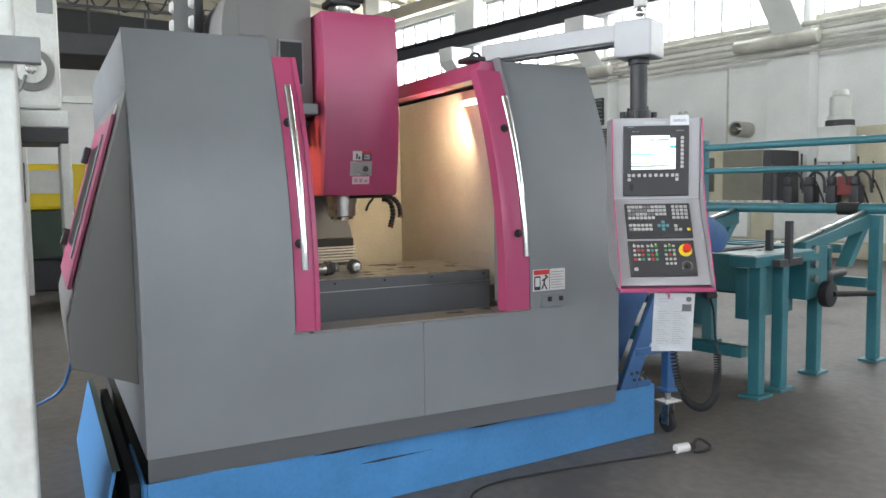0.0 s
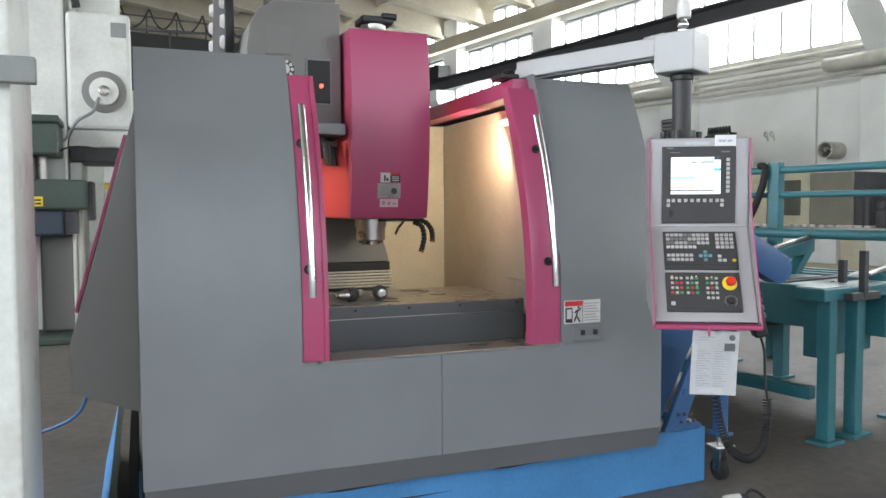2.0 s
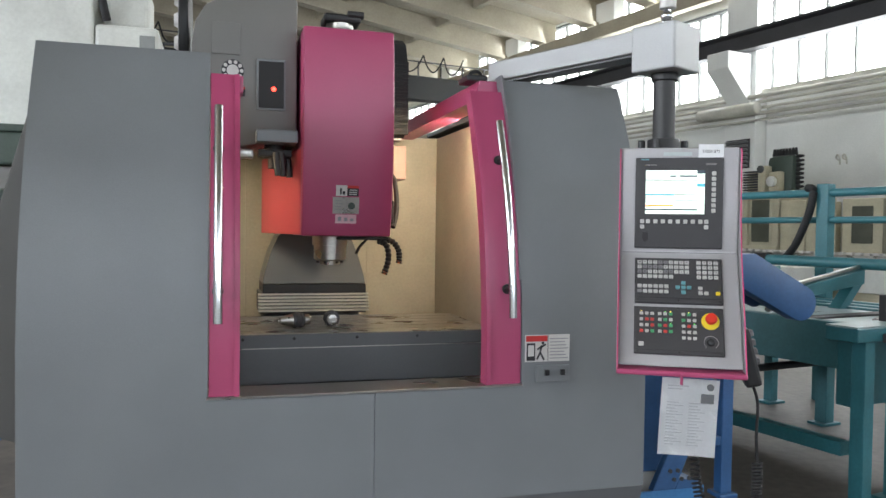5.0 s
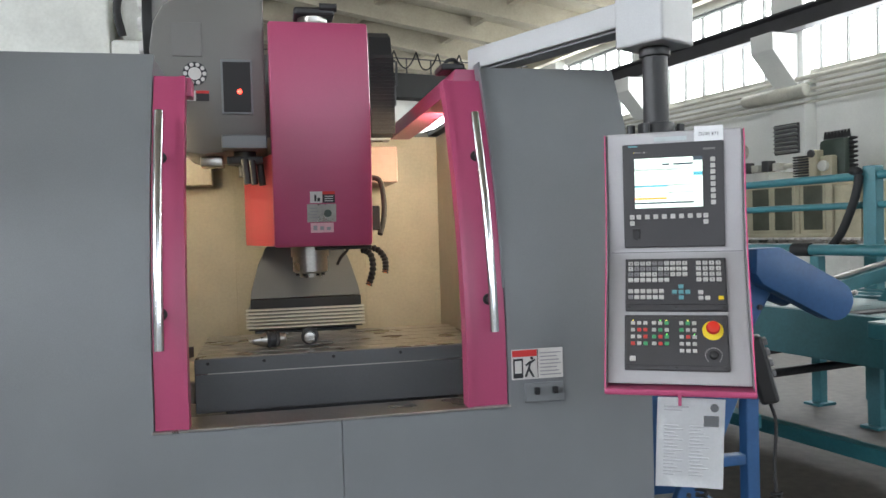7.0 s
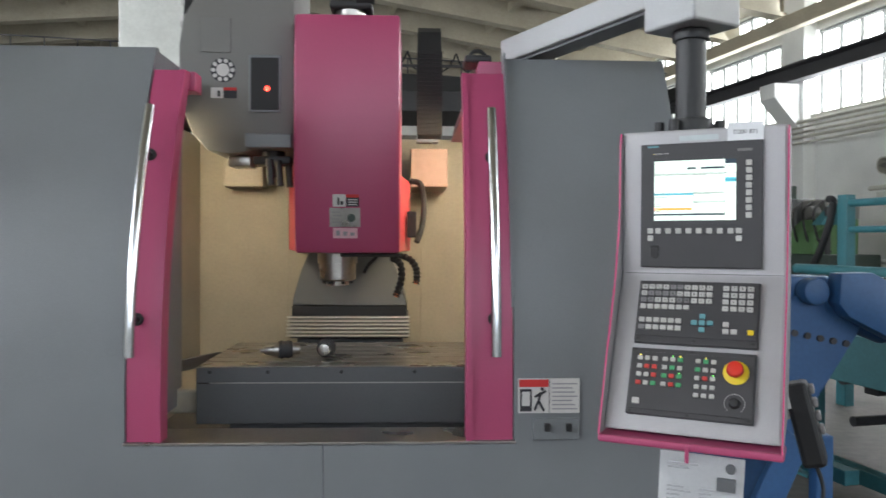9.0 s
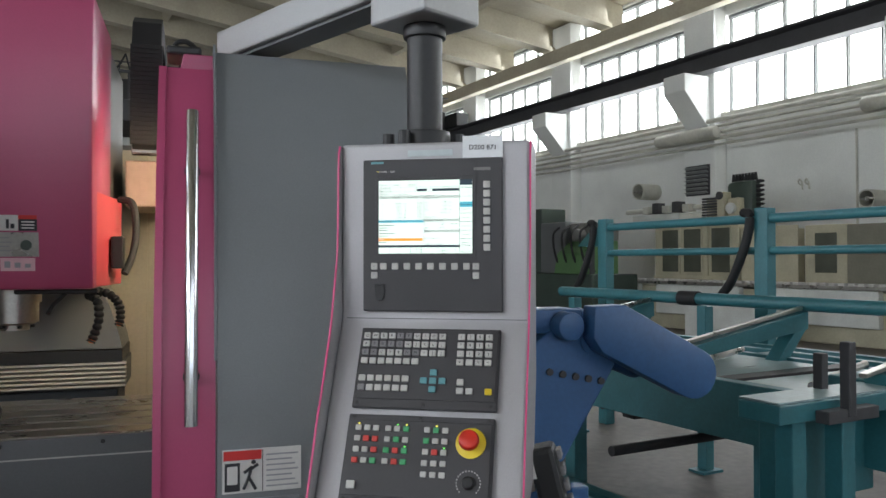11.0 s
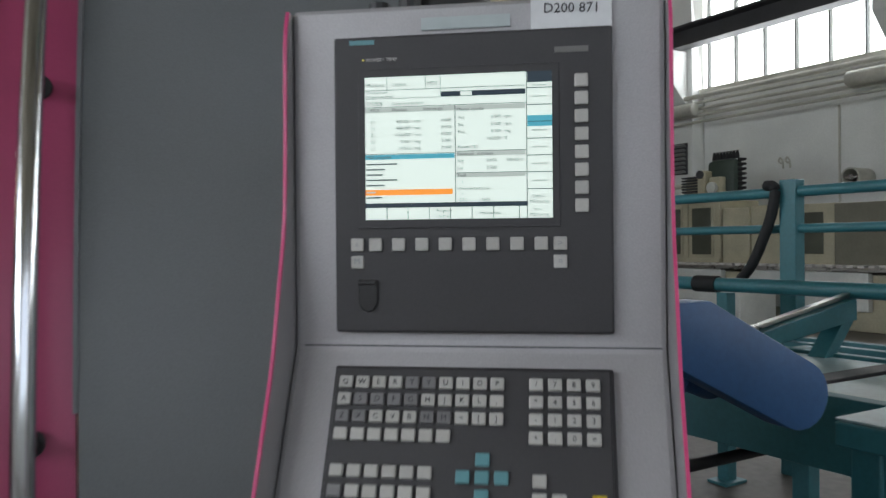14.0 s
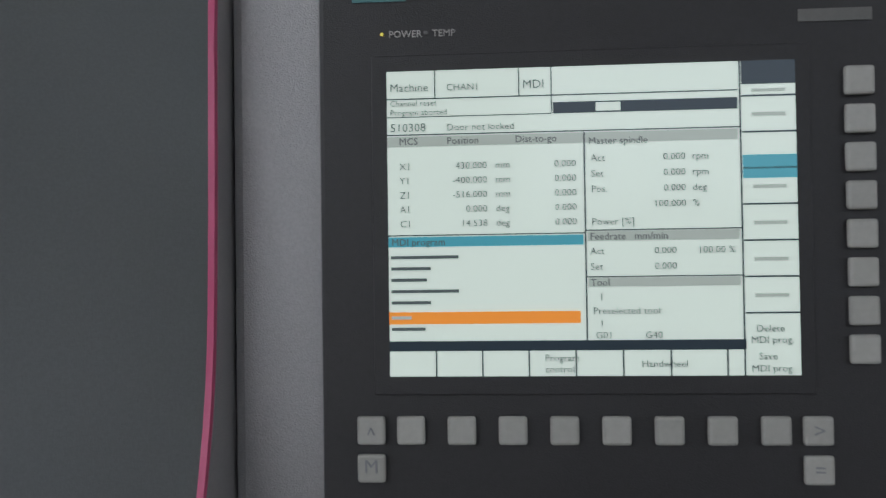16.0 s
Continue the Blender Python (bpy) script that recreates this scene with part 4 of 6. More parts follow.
# column, collar and arm
bm = B()
cyl(bm, (1.715, -0.265, 1.86), (1.715, -0.265, 2.125), 0.043, 28)
part("column", bm, BLACK, pend, "glossy black column", smooth=40)
bm = B()
cyl(bm, (1.715, -0.265, 2.095), (1.715, -0.265, 2.125), 0.052, 28, bev=0.003)
part("top_collar", bm, BLACK, pend, smooth=40)
bm = B()
cyl(bm, (1.715, -0.265, 1.812), (1.715, -0.265, 1.868), 0.062, 28, bev=0.004)
for dx, dy in ((-0.085, 0.02), (-0.065, -0.05), (0.075, -0.03), (0.085, 0.04)):
    part("collar_bolt", cyl(B(), (1.715 + dx, -0.265 + dy, 1.812), (1.715 + dx, -0.265 + dy, 1.862), 0.014, 10), BLACK, pend)
box(bm, 1.64, 1.80, -0.325, -0.205, 1.811, 1.824, 0.003)
part("collar", bm, BLACK, pend, smooth=40)
adir = Vector((1.30 - 1.715, 0.52 + 0.265))
aang = math.atan2(adir.y, adir.x)
AM = Matrix.Translation((1.715, -0.265, 0)) @ Matrix.Rotation(aang, 4, "Z")
L = adir.length
bm = B()
box(bm, -0.095, 0.095, -0.095, 0.095, 2.126, 2.305, 0.008, AM)
part("arm_head", bm, ARM, pend)
bm = B()
prism(bm, [(0.096, 2.212), (0.096, 2.300), (L, 2.285), (L, 2.195)], "y", -0.062, 0.062, 0.006, AM)
part("swing_arm", bm, ARM, pend, "light grey box arm")
bm = B()
prism(bm, [(0.10, 2.203), (0.10, 2.2115), (L - 0.02, 2.1945), (L - 0.02, 2.186)], "y", -0.045, 0.045, 0, AM)
part("arm_channel", bm, GREY_DARK, pend)
part("arm_foot", box(B(), L - 0.12, L + 0.02, -0.07, 0.07, 2.10, 2.185, 0.006, AM), ARM, pend)
bm = B()
cyl(bm, (1.715, -0.265, 2.305), (1.715, -0.265, 2.325), 0.024, 16)
cyl(bm, (1.715, -0.265, 2.325), (1.722, -0.265, 2.380), 0.012, 12)
ball(bm, (1.718, -0.265, 2.350), 0.024)
part("lamp_swivel", bm, CHROME, pend, smooth=50)
bm = B()
cyl(bm, (1.722, -0.265, 2.380), (1.722, -0.265, 2.450), 0.032, 20, bev=0.003)
cyl(bm, (1.722, -0.265, 2.450), (1.722, -0.265, 2.470), 0.027, 20)
sl = part("signal_lamp", bm, LABEL, pend, "clear and green signal lamp", smooth=40)
part("green_lens", cyl(B(), (1.722, -0.265, 2.470), (1.722, -0.265, 2.580), 0.032, 20, bev=0.003), KEY_GREEN, sl)


def flat(x0, x1, z0, z1, y0, y1, r=0.0, m=None):
    return box(B(), x0, x1, y0, y1, z0, z1, r, PM if m is None else m)


# operator panel with its screen
op = part("operator_panel", flat(-0.003, 0.312, 1.444, 1.783, -0.009, 0.0035, 0.003), PANEL, pend, "anthracite operator panel")
part("panel_bezel", flat(0.026, 0.254, 1.563, 1.744, -0.0105, -0.0092, 0.001), PANEL, op)
SX0, SX1, SZ0, SZ1 = 0.0345, 0.2460, 1.573, 1.735
part("screen", flat(SX0, SX1, SZ0, SZ1, -0.0118, -0.0106, 0), SCREEN, op, "lit white-green screen with program data")


def sc(u0, u1, v0, v1, mat, off=0.0122, name="screen_field"):
    """A field of the screen, in parts of its width and height from the top left."""
    w, h = SX1 - SX0, SZ1 - SZ0
    return part(name, flat(SX0 + u0 * w, SX0 + u1 * w, SZ1 - v1 * h, SZ1 - v0 * h, -off, -0.0117, 0), mat, op)


sc(0.0, 0.862, 0.215, 0.25, SCREEN_GREY)
sc(0.0, 0.485, 0.545, 0.578, SCREEN_BLUE)
sc(0.0, 0.475, 0.79, 0.83, SCREEN_ORANGE)
sc(0.0, 0.872, 0.885, 0.918, SCREEN_DARK)
sc(0.415, 0.862, 0.115, 0.152, SCREEN_DARK)
sc(0.52, 0.58, 0.120, 0.147, SCREEN, 0.0125)
sc(0.495, 0.862, 0.535, 0.568, SCREEN_GREY)
sc(0.495, 0.862, 0.685, 0.715, SCREEN_GREY)
sc(0.872, 1.0, 0.0, 0.075, SCREEN_DARK, 0.0121)
sc(0.872, 1.0, 0.30, 0.375, SCREEN_BLUE)
for k in range(1, 8):
    sc(0.115 * k + (0.02 if k > 6 else 0), 0.115 * k + 0.004 + (0.02 if k > 6 else 0), 0.918, 1.0, SCREEN_DARK)
for k in range(1, 8):
    sc(0.872, 1.0, 0.115 * k - 0.006, 0.115 * k, SCREEN_DARK)
for u0, u1, v0, v1 in ((0.488, 0.492, 0.215, 0.885), (0.866, 0.870, 0.0, 1.0), (0.0, 0.862, 0.09, 0.094), (0.12, 0.123, 0.0, 0.09), (0.33, 0.333, 0.0, 0.09), (0.41, 0.413, 0.0, 0.15), (0.0, 0.41, 0.15, 0.153), (0.49, 0.866, 0.53, 0.534), (0.0, 0.488, 0.538, 0.542), (0.49, 0.866, 0.68, 0.684), (0.0, 0.866, 0.208, 0.212)):
    sc(u0, u1, v0, v1, SCREEN_DARK)
words = B()


def say(text, u, v, size=0.0052, align="LEFT"):
    w, h = SX1 - SX0, SZ1 - SZ0
    m = PM @ Matrix.Translation((SX0 + u * w, -0.0126, SZ1 - v * h)) @ Matrix.Rotation(math.pi / 2, 4, "X")
    lettering(words, text, size, m, align, 0.0002)


say("Machine", 0.008, 0.068, 0.0062)
say("CHAN1", 0.15, 0.068)
say("MDI", 0.34, 0.068, 0.0065)
say("Channel reset", 0.008, 0.116, 0.0044)
say("Program aborted", 0.008, 0.146, 0.0044)
say("510308", 0.008, 0.200, 0.0064)
say("Door not locked", 0.15, 0.199)
say("MCS", 0.03, 0.243)
say("Position", 0.15, 0.243)
say("Dist-to-go", 0.32, 0.243)
for k, (ax, val, unit) in enumerate((("X1", "430.000", "mm"), ("Y1", "-400.000", "mm"), ("Z1", "-516.000", "mm"), ("A1", "0.000", "deg"), ("C1", "14.538", "deg"))):
    v = 0.325 + 0.047 * k
    say(ax, 0.03, v)
    say(val, 0.25, v, align="RIGHT")
    say(unit, 0.27, v)
    say("0.000", 0.47, v, align="RIGHT")
say("Master spindle", 0.50, 0.255)
for k, (a, b, c) in enumerate((("Act", "0.000", "rpm"), ("Set", "0.000", "rpm"), ("Pos.", "0.000", "deg"), ("", "100.000", "%"))):
    v = 0.31 + 0.05 * k
    say(a, 0.505, v)
    say(b, 0.735, v, align="RIGHT")
    say(c, 0.75, v)
say("Power [%]", 0.505, 0.515)
say("MDI program", 0.008, 0.573)
say("Feedrate   mm/min", 0.50, 0.563)
say("Act", 0.50, 0.61)
say("0.000", 0.71, 0.61, align="RIGHT")
say("100.00 %", 0.76, 0.61)
say("Set", 0.50, 0.66)
say("0.000", 0.71, 0.66, align="RIGHT")
say("Tool", 0.50, 0.711)
say("1", 0.52, 0.757)
say("Preselected tool:", 0.505, 0.802)
say("1", 0.52, 0.842)
say("G01", 0.51, 0.88)
say("G40", 0.63, 0.88)
say("Program", 0.385, 0.952)
say("control", 0.385, 0.988)
say("Handwheel", 0.62, 0.972)
say("Save", 0.90, 0.950)
say("MDI prog.", 0.882, 0.988)
say("Delete", 0.895, 0.862)
say("MDI prog.", 0.882, 0.898)
tagged(part("screen_text", words, SCREEN_INK, op, "small dark program text"), kind="stuff")
for k, w in enumerate((0.17, 0.10, 0.09, 0.17, 0.10, 0.05, 0.085)):
    v = 0.604 + 0.037 * k + (0.012 if k > 4 else 0)
    sc(0.006, 0.006 + w, v + 0.002, v + 0.013, SCREEN_GREY if k == 5 else SCREEN_INK, 0.0127, "unreadable_line")
for k in range(7):
    if k != 2:
        sc(0.895, 0.975, 0.125 + 0.115 * (k - 1) + 0.04 if k else 0.09, 0.138 + 0.115 * (k - 1) + 0.04 if k else 0.10, SCREEN_GREY, 0.0126, "unreadable_line")

part("brand_plate", flat(0.016, 0.045, 1.7735, 1.7785, -0.0098, -0.0091, 0), KEY_TEAL, op)
part("type_plate", flat(0.249, 0.286, 1.755, 1.7615, -0.0098, -0.0091, 0), GREY_WARM, op)
bm = B()
for s, u in (("POWER", 0.0355), ("TEMP", 0.0590)):
    lettering(bm, s, 0.0052, PM @ Matrix.Translation((u, -0.0093, 1.754)) @ Matrix.Rotation(math.pi / 2, 4, "X"))
part("printed_words", bm, LABEL, op)
part("power_led", flat(0.0312, 0.0328, 1.755, 1.7566, -0.0105, -0.0091, 0.0005), LED_YELLOW, op)
part("temp_led", flat(0.0545, 0.0570, 1.755, 1.757, -0.0105, -0.0091, 0.0005), KEY_GREY, op)


def key_shape(w, h, d, mat):
    t = B()
    box(t, -w / 2, w / 2, -d, 0, -h / 2, h / 2, 0.0016)
    me = shape(t)
    me.materials.append(mat)
    return me


soft = key_shape(0.0150, 0.0150, 0.004, KEY)
for k in range(8):
    again("softkey", soft, PM @ Matrix.Translation((0.278, -0.0092, 1.7235 - 0.01965 * k)), op)
for k in range(10):
    u = 0.0240 if k == 0 else (0.2540 if k == 9 else 0.0452 + 0.02685 * (k - 1))
    again("softkey", soft, PM @ Matrix.Translation((u, -0.0092, 1.5445)), op)
for u in (0.0240, 0.2540):
    again("softkey", soft, PM @ Matrix.Translation((u, -0.0092, 1.5245)), op)
bm = B()
R90 = Matrix.Rotation(math.pi / 2, 4, "X")
for s, u, z in (("^", 0.024, 1.5395), (">", 0.254, 1.5415), ("M", 0.024, 1.5225), ("=", 0.254, 1.5215)):
    lettering(bm, s, 0.010, PM @ Matrix.Translation((u, -0.01335, z)) @ R90, "CENTER")
tagged(part("key_print", bm, PRINT, op), kind="stuff")
# key switch cover
bm = B()
prism(bm, [(0.025, 1.505), (0.047, 1.505), (0.047, 1.478), (0.0425, 1.470), (0.036, 1.467), (0.0295, 1.470), (0.025, 1.478)], "y", -0.0125, -0.0091, 0.0012, PM)
part("port_cover", bm, BLACK, op)
part("port_ridge", flat(0.026, 0.046, 1.499, 1.5035, -0.0165, -0.0126, 0.001), BLACK, op)

# lower, leaning keyboards
LM = PM @ Matrix.Translation((0, 0.0, 1.425)) @ Matrix.Rotation(-math.atan(TILT), 4, "X")   # z runs up along the lean, 0 at the seam


def low(x0, x1, z0, z1, y0, y1, r=0.0):
    return box(B(), x0, x1, y0, y1, z0, z1, r, LM)


CS = math.cos(math.atan(TILT))
K0, K1 = -0.022 / CS, -0.183 / CS                # keyboard's top and bottom along the lean
kb = part("keyboard", low(0.0, 0.31, K1, K0, -0.012, 0.003, 0.003), PANEL, pend, "anthracite keyboard with white keys")
part("keyboard_step", low(0.004, 0.306, K1 + 0.018, K0 - 0.004, -0.016, -0.0121, 0.002), PANEL, kb)
kmesh = {m: key_shape(0.0150, 0.0135, 0.006, m) for m in (KEY, KEY_GREY, KEY_TEAL, KEY_YELLOW, KEY_RED, KEY_GREEN)}
kwords = B()


def key(panel, mat, u, v, text="", depth=0.0162):
    again("key", kmesh[mat], LM @ Matrix.Translation((u, -depth, v)), panel)
    if text:
        lettering(kwords, text, 0.0085, LM @ Matrix.Translation((u, -depth - 0.0063, v - 0.003)) @ R90, "CENTER")


H = K0 - K1
rows = ["QWERTYUIOP", "ASDFGHJKL,", "ZXCVBNM=[]"]
grey_keys = set("TYSDFGZXNM")
for r, text in enumerate(rows):
    for c, ch in enumerate(text):
        key(kb, KEY_GREY if ch in grey_keys else KEY, 0.0170 + 0.0187 * c, K0 - H * (0.120 + 0.106 * r), ch)
for c in range(7):
    key(kb, KEY, 0.0170 + 0.0187 * c, K0 - H * 0.44)
for r, text in enumerate(("/789", "*456", "-123", "+.0=")):
    for c, ch in enumerate(text):
        key(kb, KEY, 0.2270 + 0.0200 * c, K0 - H * (0.120 + 0.106 * r), ch)
for r in range(2):
    for c in range(6):
        key(kb, KEY_GREY if (r, c) == (1, 0) else KEY, 0.0170 + 0.0190 * c, K0 - H * (0.655 + 0.115 * r))
for u, v in ((0.172, 0.57), (0.152, 0.67), (0.172, 0.67), (0.192, 0.67), (0.172, 0.775)):
    key(kb, KEY_TEAL, u, K0 - H * v)
key(kb, KEY, 0.231, K0 - H * 0.68)
key(kb, KEY, 0.231, K0 - H * 0.785)
key(kb, KEY, 0.251, K0 - H * 0.785)
key(kb, KEY_YELLOW, 0.291, K0 - H * 0.785)
tagged(part("key_print", kwords, INK, kb), kind="stuff")
for u in (0.012, 0.155, 0.298):
    bm = B()
    cyl(bm, (u, -0.0122, K1 + 0.009), (u, -0.0145, K1 + 0.009), 0.0042, 12)
    bm.transform(LM)
    part("panel_screw", bm, BLACK, kb)

M0, M1 = -0.196 / CS, -0.356 / CS
mp = part("machine_keypad", low(-0.002, 0.308, M1, M0, -0.012, 0.003, 0.003), PANEL, pend, "anthracite machine keypad with coloured keys")
part("keypad_step", low(0.002, 0.304, M1 + 0.012, M0 - 0.012, -0.016, -0.0121, 0.002), PANEL, mp)
H = M0 - M1
small = {m: key_shape(0.0125, 0.0115, 0.005, m) for m in (KEY, KEY_GREY, KEY_RED, KEY_GREEN)}
lay = ["WWW_WWG_WGW", "WRR_WGW_GWW", "WWR_GRG_WRW", "RWG_WRG_WWW", "___________"]
code = {"W": KEY, "R": KEY_RED, "G": KEY_GREEN, "D": KEY_GREY}
cols = [0.024, 0.043, 0.062, 0, 0.088, 0.107, 0.126, 0, 0.170, 0.189, 0.208]
for r in range(4):
    for c, ch in enumerate(lay[r]):
        if ch != "_":
            again("key", small[code[ch]], LM @ Matrix.Translation((cols[c], -0.0162, M0 - H * (0.17 + 0.125 * r))), mp)
for c in (8, 9, 10):
    again("key", small[KEY], LM @ Matrix.Translation((cols[c], -0.0162, M0 - H * 0.67)), mp)
again("key", key_shape(0.018, 0.016, 0.006, KEY), LM @ Matrix.Translation((0.023, -0.0162, M0 - H * 0.82)), mp)
for c, r, m in ((5, 0, LED_GREEN), (6, 0, LED_YELLOW), (9, 0, LED_YELLOW), (10, 2, LED_GREEN), (6, 2, LED_GREEN), (0, 0, LED_YELLOW)):
    bm = B()
    box(bm, cols[c] - 0.002, cols[c] + 0.002, -0.018, -0.0161, M0 - H * (0.17 + 0.125 * r) + 0.0075, M0 - H * (0.17 + 0.125 * r) + 0.0105, 0.0004, LM)
    part("key_led", bm, m, mp)
bm = B()
cyl(bm, (0.262, -0.0162, M0 - H * 0.30), (0.262, -0.0195, M0 - H * 0.30), 0.031, 32, bev=0.001)
bm.transform(LM)
es = part("stop_collar", bm, YELLOW, mp, "yellow emergency stop collar", smooth=40)
bm = B()
cyl(bm, (0.262, -0.0195, M0 - H * 0.30), (0.262, -0.040, M0 - H * 0.30), 0.013, 20)
cyl(bm, (0.262, -0.040, M0 - H * 0.30), (0.262, -0.056, M0 - H * 0.30), 0.0215, 28, 0.019, bev=0.004)
bm.transform(LM)
part("stop_button", bm, RED, mp, "red mushroom emergency stop button", smooth=40)
bm = B()
cyl(bm, (0.262, -0.0162, M0 - H * 0.74), (0.262, -0.030, M0 - H * 0.74), 0.014, 20, 0.011, bev=0.002)
bm.transform(LM)
part("feed_knob", bm, BLACK, mp, smooth=40)
bm = B()
for k in range(19):
    a = math.radians(-135 + 15 * k) + math.pi / 2
    c, s = 0.262 + 0.024 * math.cos(a), M0 - H * 0.74 + 0.024 * math.sin(a)
    box(bm, c - 0.0012, c + 0.0012, -0.0166, -0.0161, s - 0.0012, s + 0.0012, 0)
bm.transform(LM)
part("dial_marks", bm, LABEL, mp)
for u in (0.010, 0.153, 0.296):
    bm = B()
    cyl(bm, (u, -0.0122, M0 - 0.006), (u, -0.0145, M0 - 0.006), 0.004, 12)
    bm.transform(LM)
    part("panel_screw", bm, BLACK, mp)
    bm = B()
    cyl(bm, (u, -0.0122, M1 + 0.006), (u, -0.0145, M1 + 0.006), 0.004, 12)
    bm.transform(LM)
    part("panel_screw", bm, BLACK, mp)

# number slip and faded sticker on the housing
slip = thing("paper_slip", PM @ Vector((0.267, 0, 1.79)), "white paper slip with a handwritten number, taped on", "paper")
part("sheet", flat(0.223, 0.312, 1.783, 1.832, -0.0012, 0.0032, 0), PAPER, slip)
bm = B()
lettering(bm, "D200 871", 0.0155, PM @ Matrix.Translation((0.268, -0.0016, 1.801)) @ Matrix.Rotation(0.03, 4, "Y") @ R90, "CENTER")
part("handwriting", bm, INK, slip)
stick = thing("sticker", PM @ Vector((0.14, 0, 1.80)), "faded pale sticker on the silver housing", "sticker")
part("film", flat(0.098, 0.20, 1.790, 1.804, 0.0012, 0.0034, 0), material("faded_sticker", (0.46, 0.52, 0.52), 0.4, grain=0.1), stick)

# hanging data sheet
SM = Matrix.Translation((1.525, -0.595, 1.000)) @ Matrix.Rotation(math.atan2(-0.07, 0.187), 4, "Z") @ Matrix.Rotation(radians(2.5), 4, "Y")
sheet = thing("data_sheet", (1.62, -0.62, 0.75), "printed white data sheet hanging below the pendant", "paper")
bm = B()
nx, nz = 6, 8
vs = [[bm.verts.new((0.197 * i / nx, 0.004 * math.sin(3 * i / nx) + 0.006 * math.sin(2.4 * k / nz), -0.272 * k / nz)) for i in range(nx + 1)] for k in range(nz + 1)]
for k in range(nz):
    for i in range(nx):
        bm.faces.new((vs[k][i], vs[k][i + 1], vs[k + 1][i + 1], vs[k + 1][i]))
bmesh.ops.solidify(bm, geom=bm.faces[:], thickness=0.0008)
bm.transform(SM)
part("sheet", bm, PAPER, sheet, smooth=60)
bm = B()
for k in range(15):
    for c in range(2):
        w = (0.05, 0.07, 0.038)[(k + c) % 3]
        box(bm, 0.02 + 0.075 * c, 0.02 + 0.075 * c + w * 0.8, -0.0075, -0.0065 + 0.004, -0.085 - 0.0105 * k, -0.0825 - 0.0105 * k, 0)
box(bm, 0.02, 0.09, -0.0075, -0.002, -0.028, -0.024, 0)
box(bm, 0.02, 0.07, -0.0075, -0.002, -0.038, -0.035, 0)
bm.transform(SM)
tagged(part("printed_lines", bm, PALE_PRINT, sheet), kind="stuff")
bm = B()
box(bm, 0.135, 0.178, -0.008, -0.002, -0.082, -0.05, 0)
cyl(bm, (0.165, -0.008, -0.026), (0.165, -0.002, -0.026), 0.012, 16)
bm.transform(SM)
part("printed_picture", bm, GREY_DARK, sheet)

# handheld unit in its clip with coiled cable
hw = thing("handheld_unit", (1.95, -0.5, 0.95), "black handheld control unit with a coiled cable", "remote control")
HM = Matrix.Translation((1.935, -0.50, 1.06)) @ Matrix.Rotation(PA, 4, "Z") @ Matrix.Rotation(radians(-14), 4, "Y")
bm = B()
box(bm, -0.03, 0.03, -0.04, 0.04, -0.13, 0.09, 0.012, HM)
part("body", bm, BLACK, hw)
bm = B()
for k in range(4):
    box(bm, 0.030, 0.042, -0.02, 0.02, -0.05 + 0.035 * k, -0.028 + 0.035 * k, 0.003, HM)
part("buttons", bm, KEY_GREY, hw)
part("clip", box(B(), -0.055, -0.0305, -0.03, 0.03, 0.0, 0.1, 0.004, HM), STEEL, hw)
part("clip_label", box(B(), -0.04, -0.02, -0.0425, -0.0405, 0.03, 0.085, 0, HM), LABEL, hw)
bm = B()
tube(bm, curve([HM @ Vector((0, 0, -0.13)), HM @ Vector((0.0, 0, -0.2)), (1.93, -0.58, 0.76), (1.905, -0.62, 0.68)], 8), 0.0055, 8)
path = curve([(1.905, -0.62, 0.68), (1.895, -0.63, 0.56), (1.86, -0.64, 0.47), (1.79, -0.63, 0.43), (1.72, -0.60, 0.48), (1.69, -0.57, 0.60), (1.685, -0.54, 0.78)], 10)
part("cable_lead", bm, RUBBER, hw)
part("coiled_cable", tube(B(), helix(path, 0.016, 62, 10), 0.0042, 5), RUBBER, hw, smooth=60)
bm = B()
tube(bm, curve([(1.685, -0.54, 0.78), (1.69, -0.48, 0.9), (1.70, -0.42, 1.01)], 6), 0.0055, 8)
part("cable_lead", bm, RUBBER, hw)

# ---- chip conveyor, castor stand ----
conv = thing("chip_conveyor", (2.2, 0.45, 0), "blue chip conveyor with a belt guard and castor stand", "conveyor")
bm = B()
prism(bm, [(1.83, 0.32), (2.13, 0.32), (2.32, 0.70), (2.62, 1.18), (2.64, 1.28), (2.44, 1.35), (2.32, 1.28), (2.12, 0.95), (1.95, 0.70)], "y", 0.40, 0.68, 0.01)
part("trunk", bm, BLUE, conv)
c1, rr, a0 = Vector((2.89, 1.152)), 0.090, math.atan2(-0.465, 0.885)
gp = [(c1.x + rr * math.cos(a0 + math.radians(-90 + 15 * k)), c1.y + rr * math.sin(a0 + math.radians(-90 + 15 * k))) for k in range(13)]
gp += [(2.61, 1.403), (2.49, 1.400), (2.485, 1.29), (2.52, 1.24)]
bm = B()
prism(bm, gp, "y", 0.305, 0.395, 0.006)
part("belt_guard", bm, BLUE, conv, "smooth blue belt guard", smooth=30)
bm = B()
cyl(bm, (2.54, 0.396, 1.28), (2.54, 0.46, 1.28), 0.06, 18)
cyl(bm, (2.50, 0.52, 1.31), (2.80, 0.52, 1.19), 0.085, 20, bev=0.01)
box(bm, 2.3, 2.5, 0.42, 0.6, 1.30, 1.385, 0.01)
cyl(bm, (2.42, 0.34, 1.33), (2.42, 0.42, 1.33), 0.05, 18, bev=0.008)
part("gear_motor", bm, BLUE, conv, smooth=40)
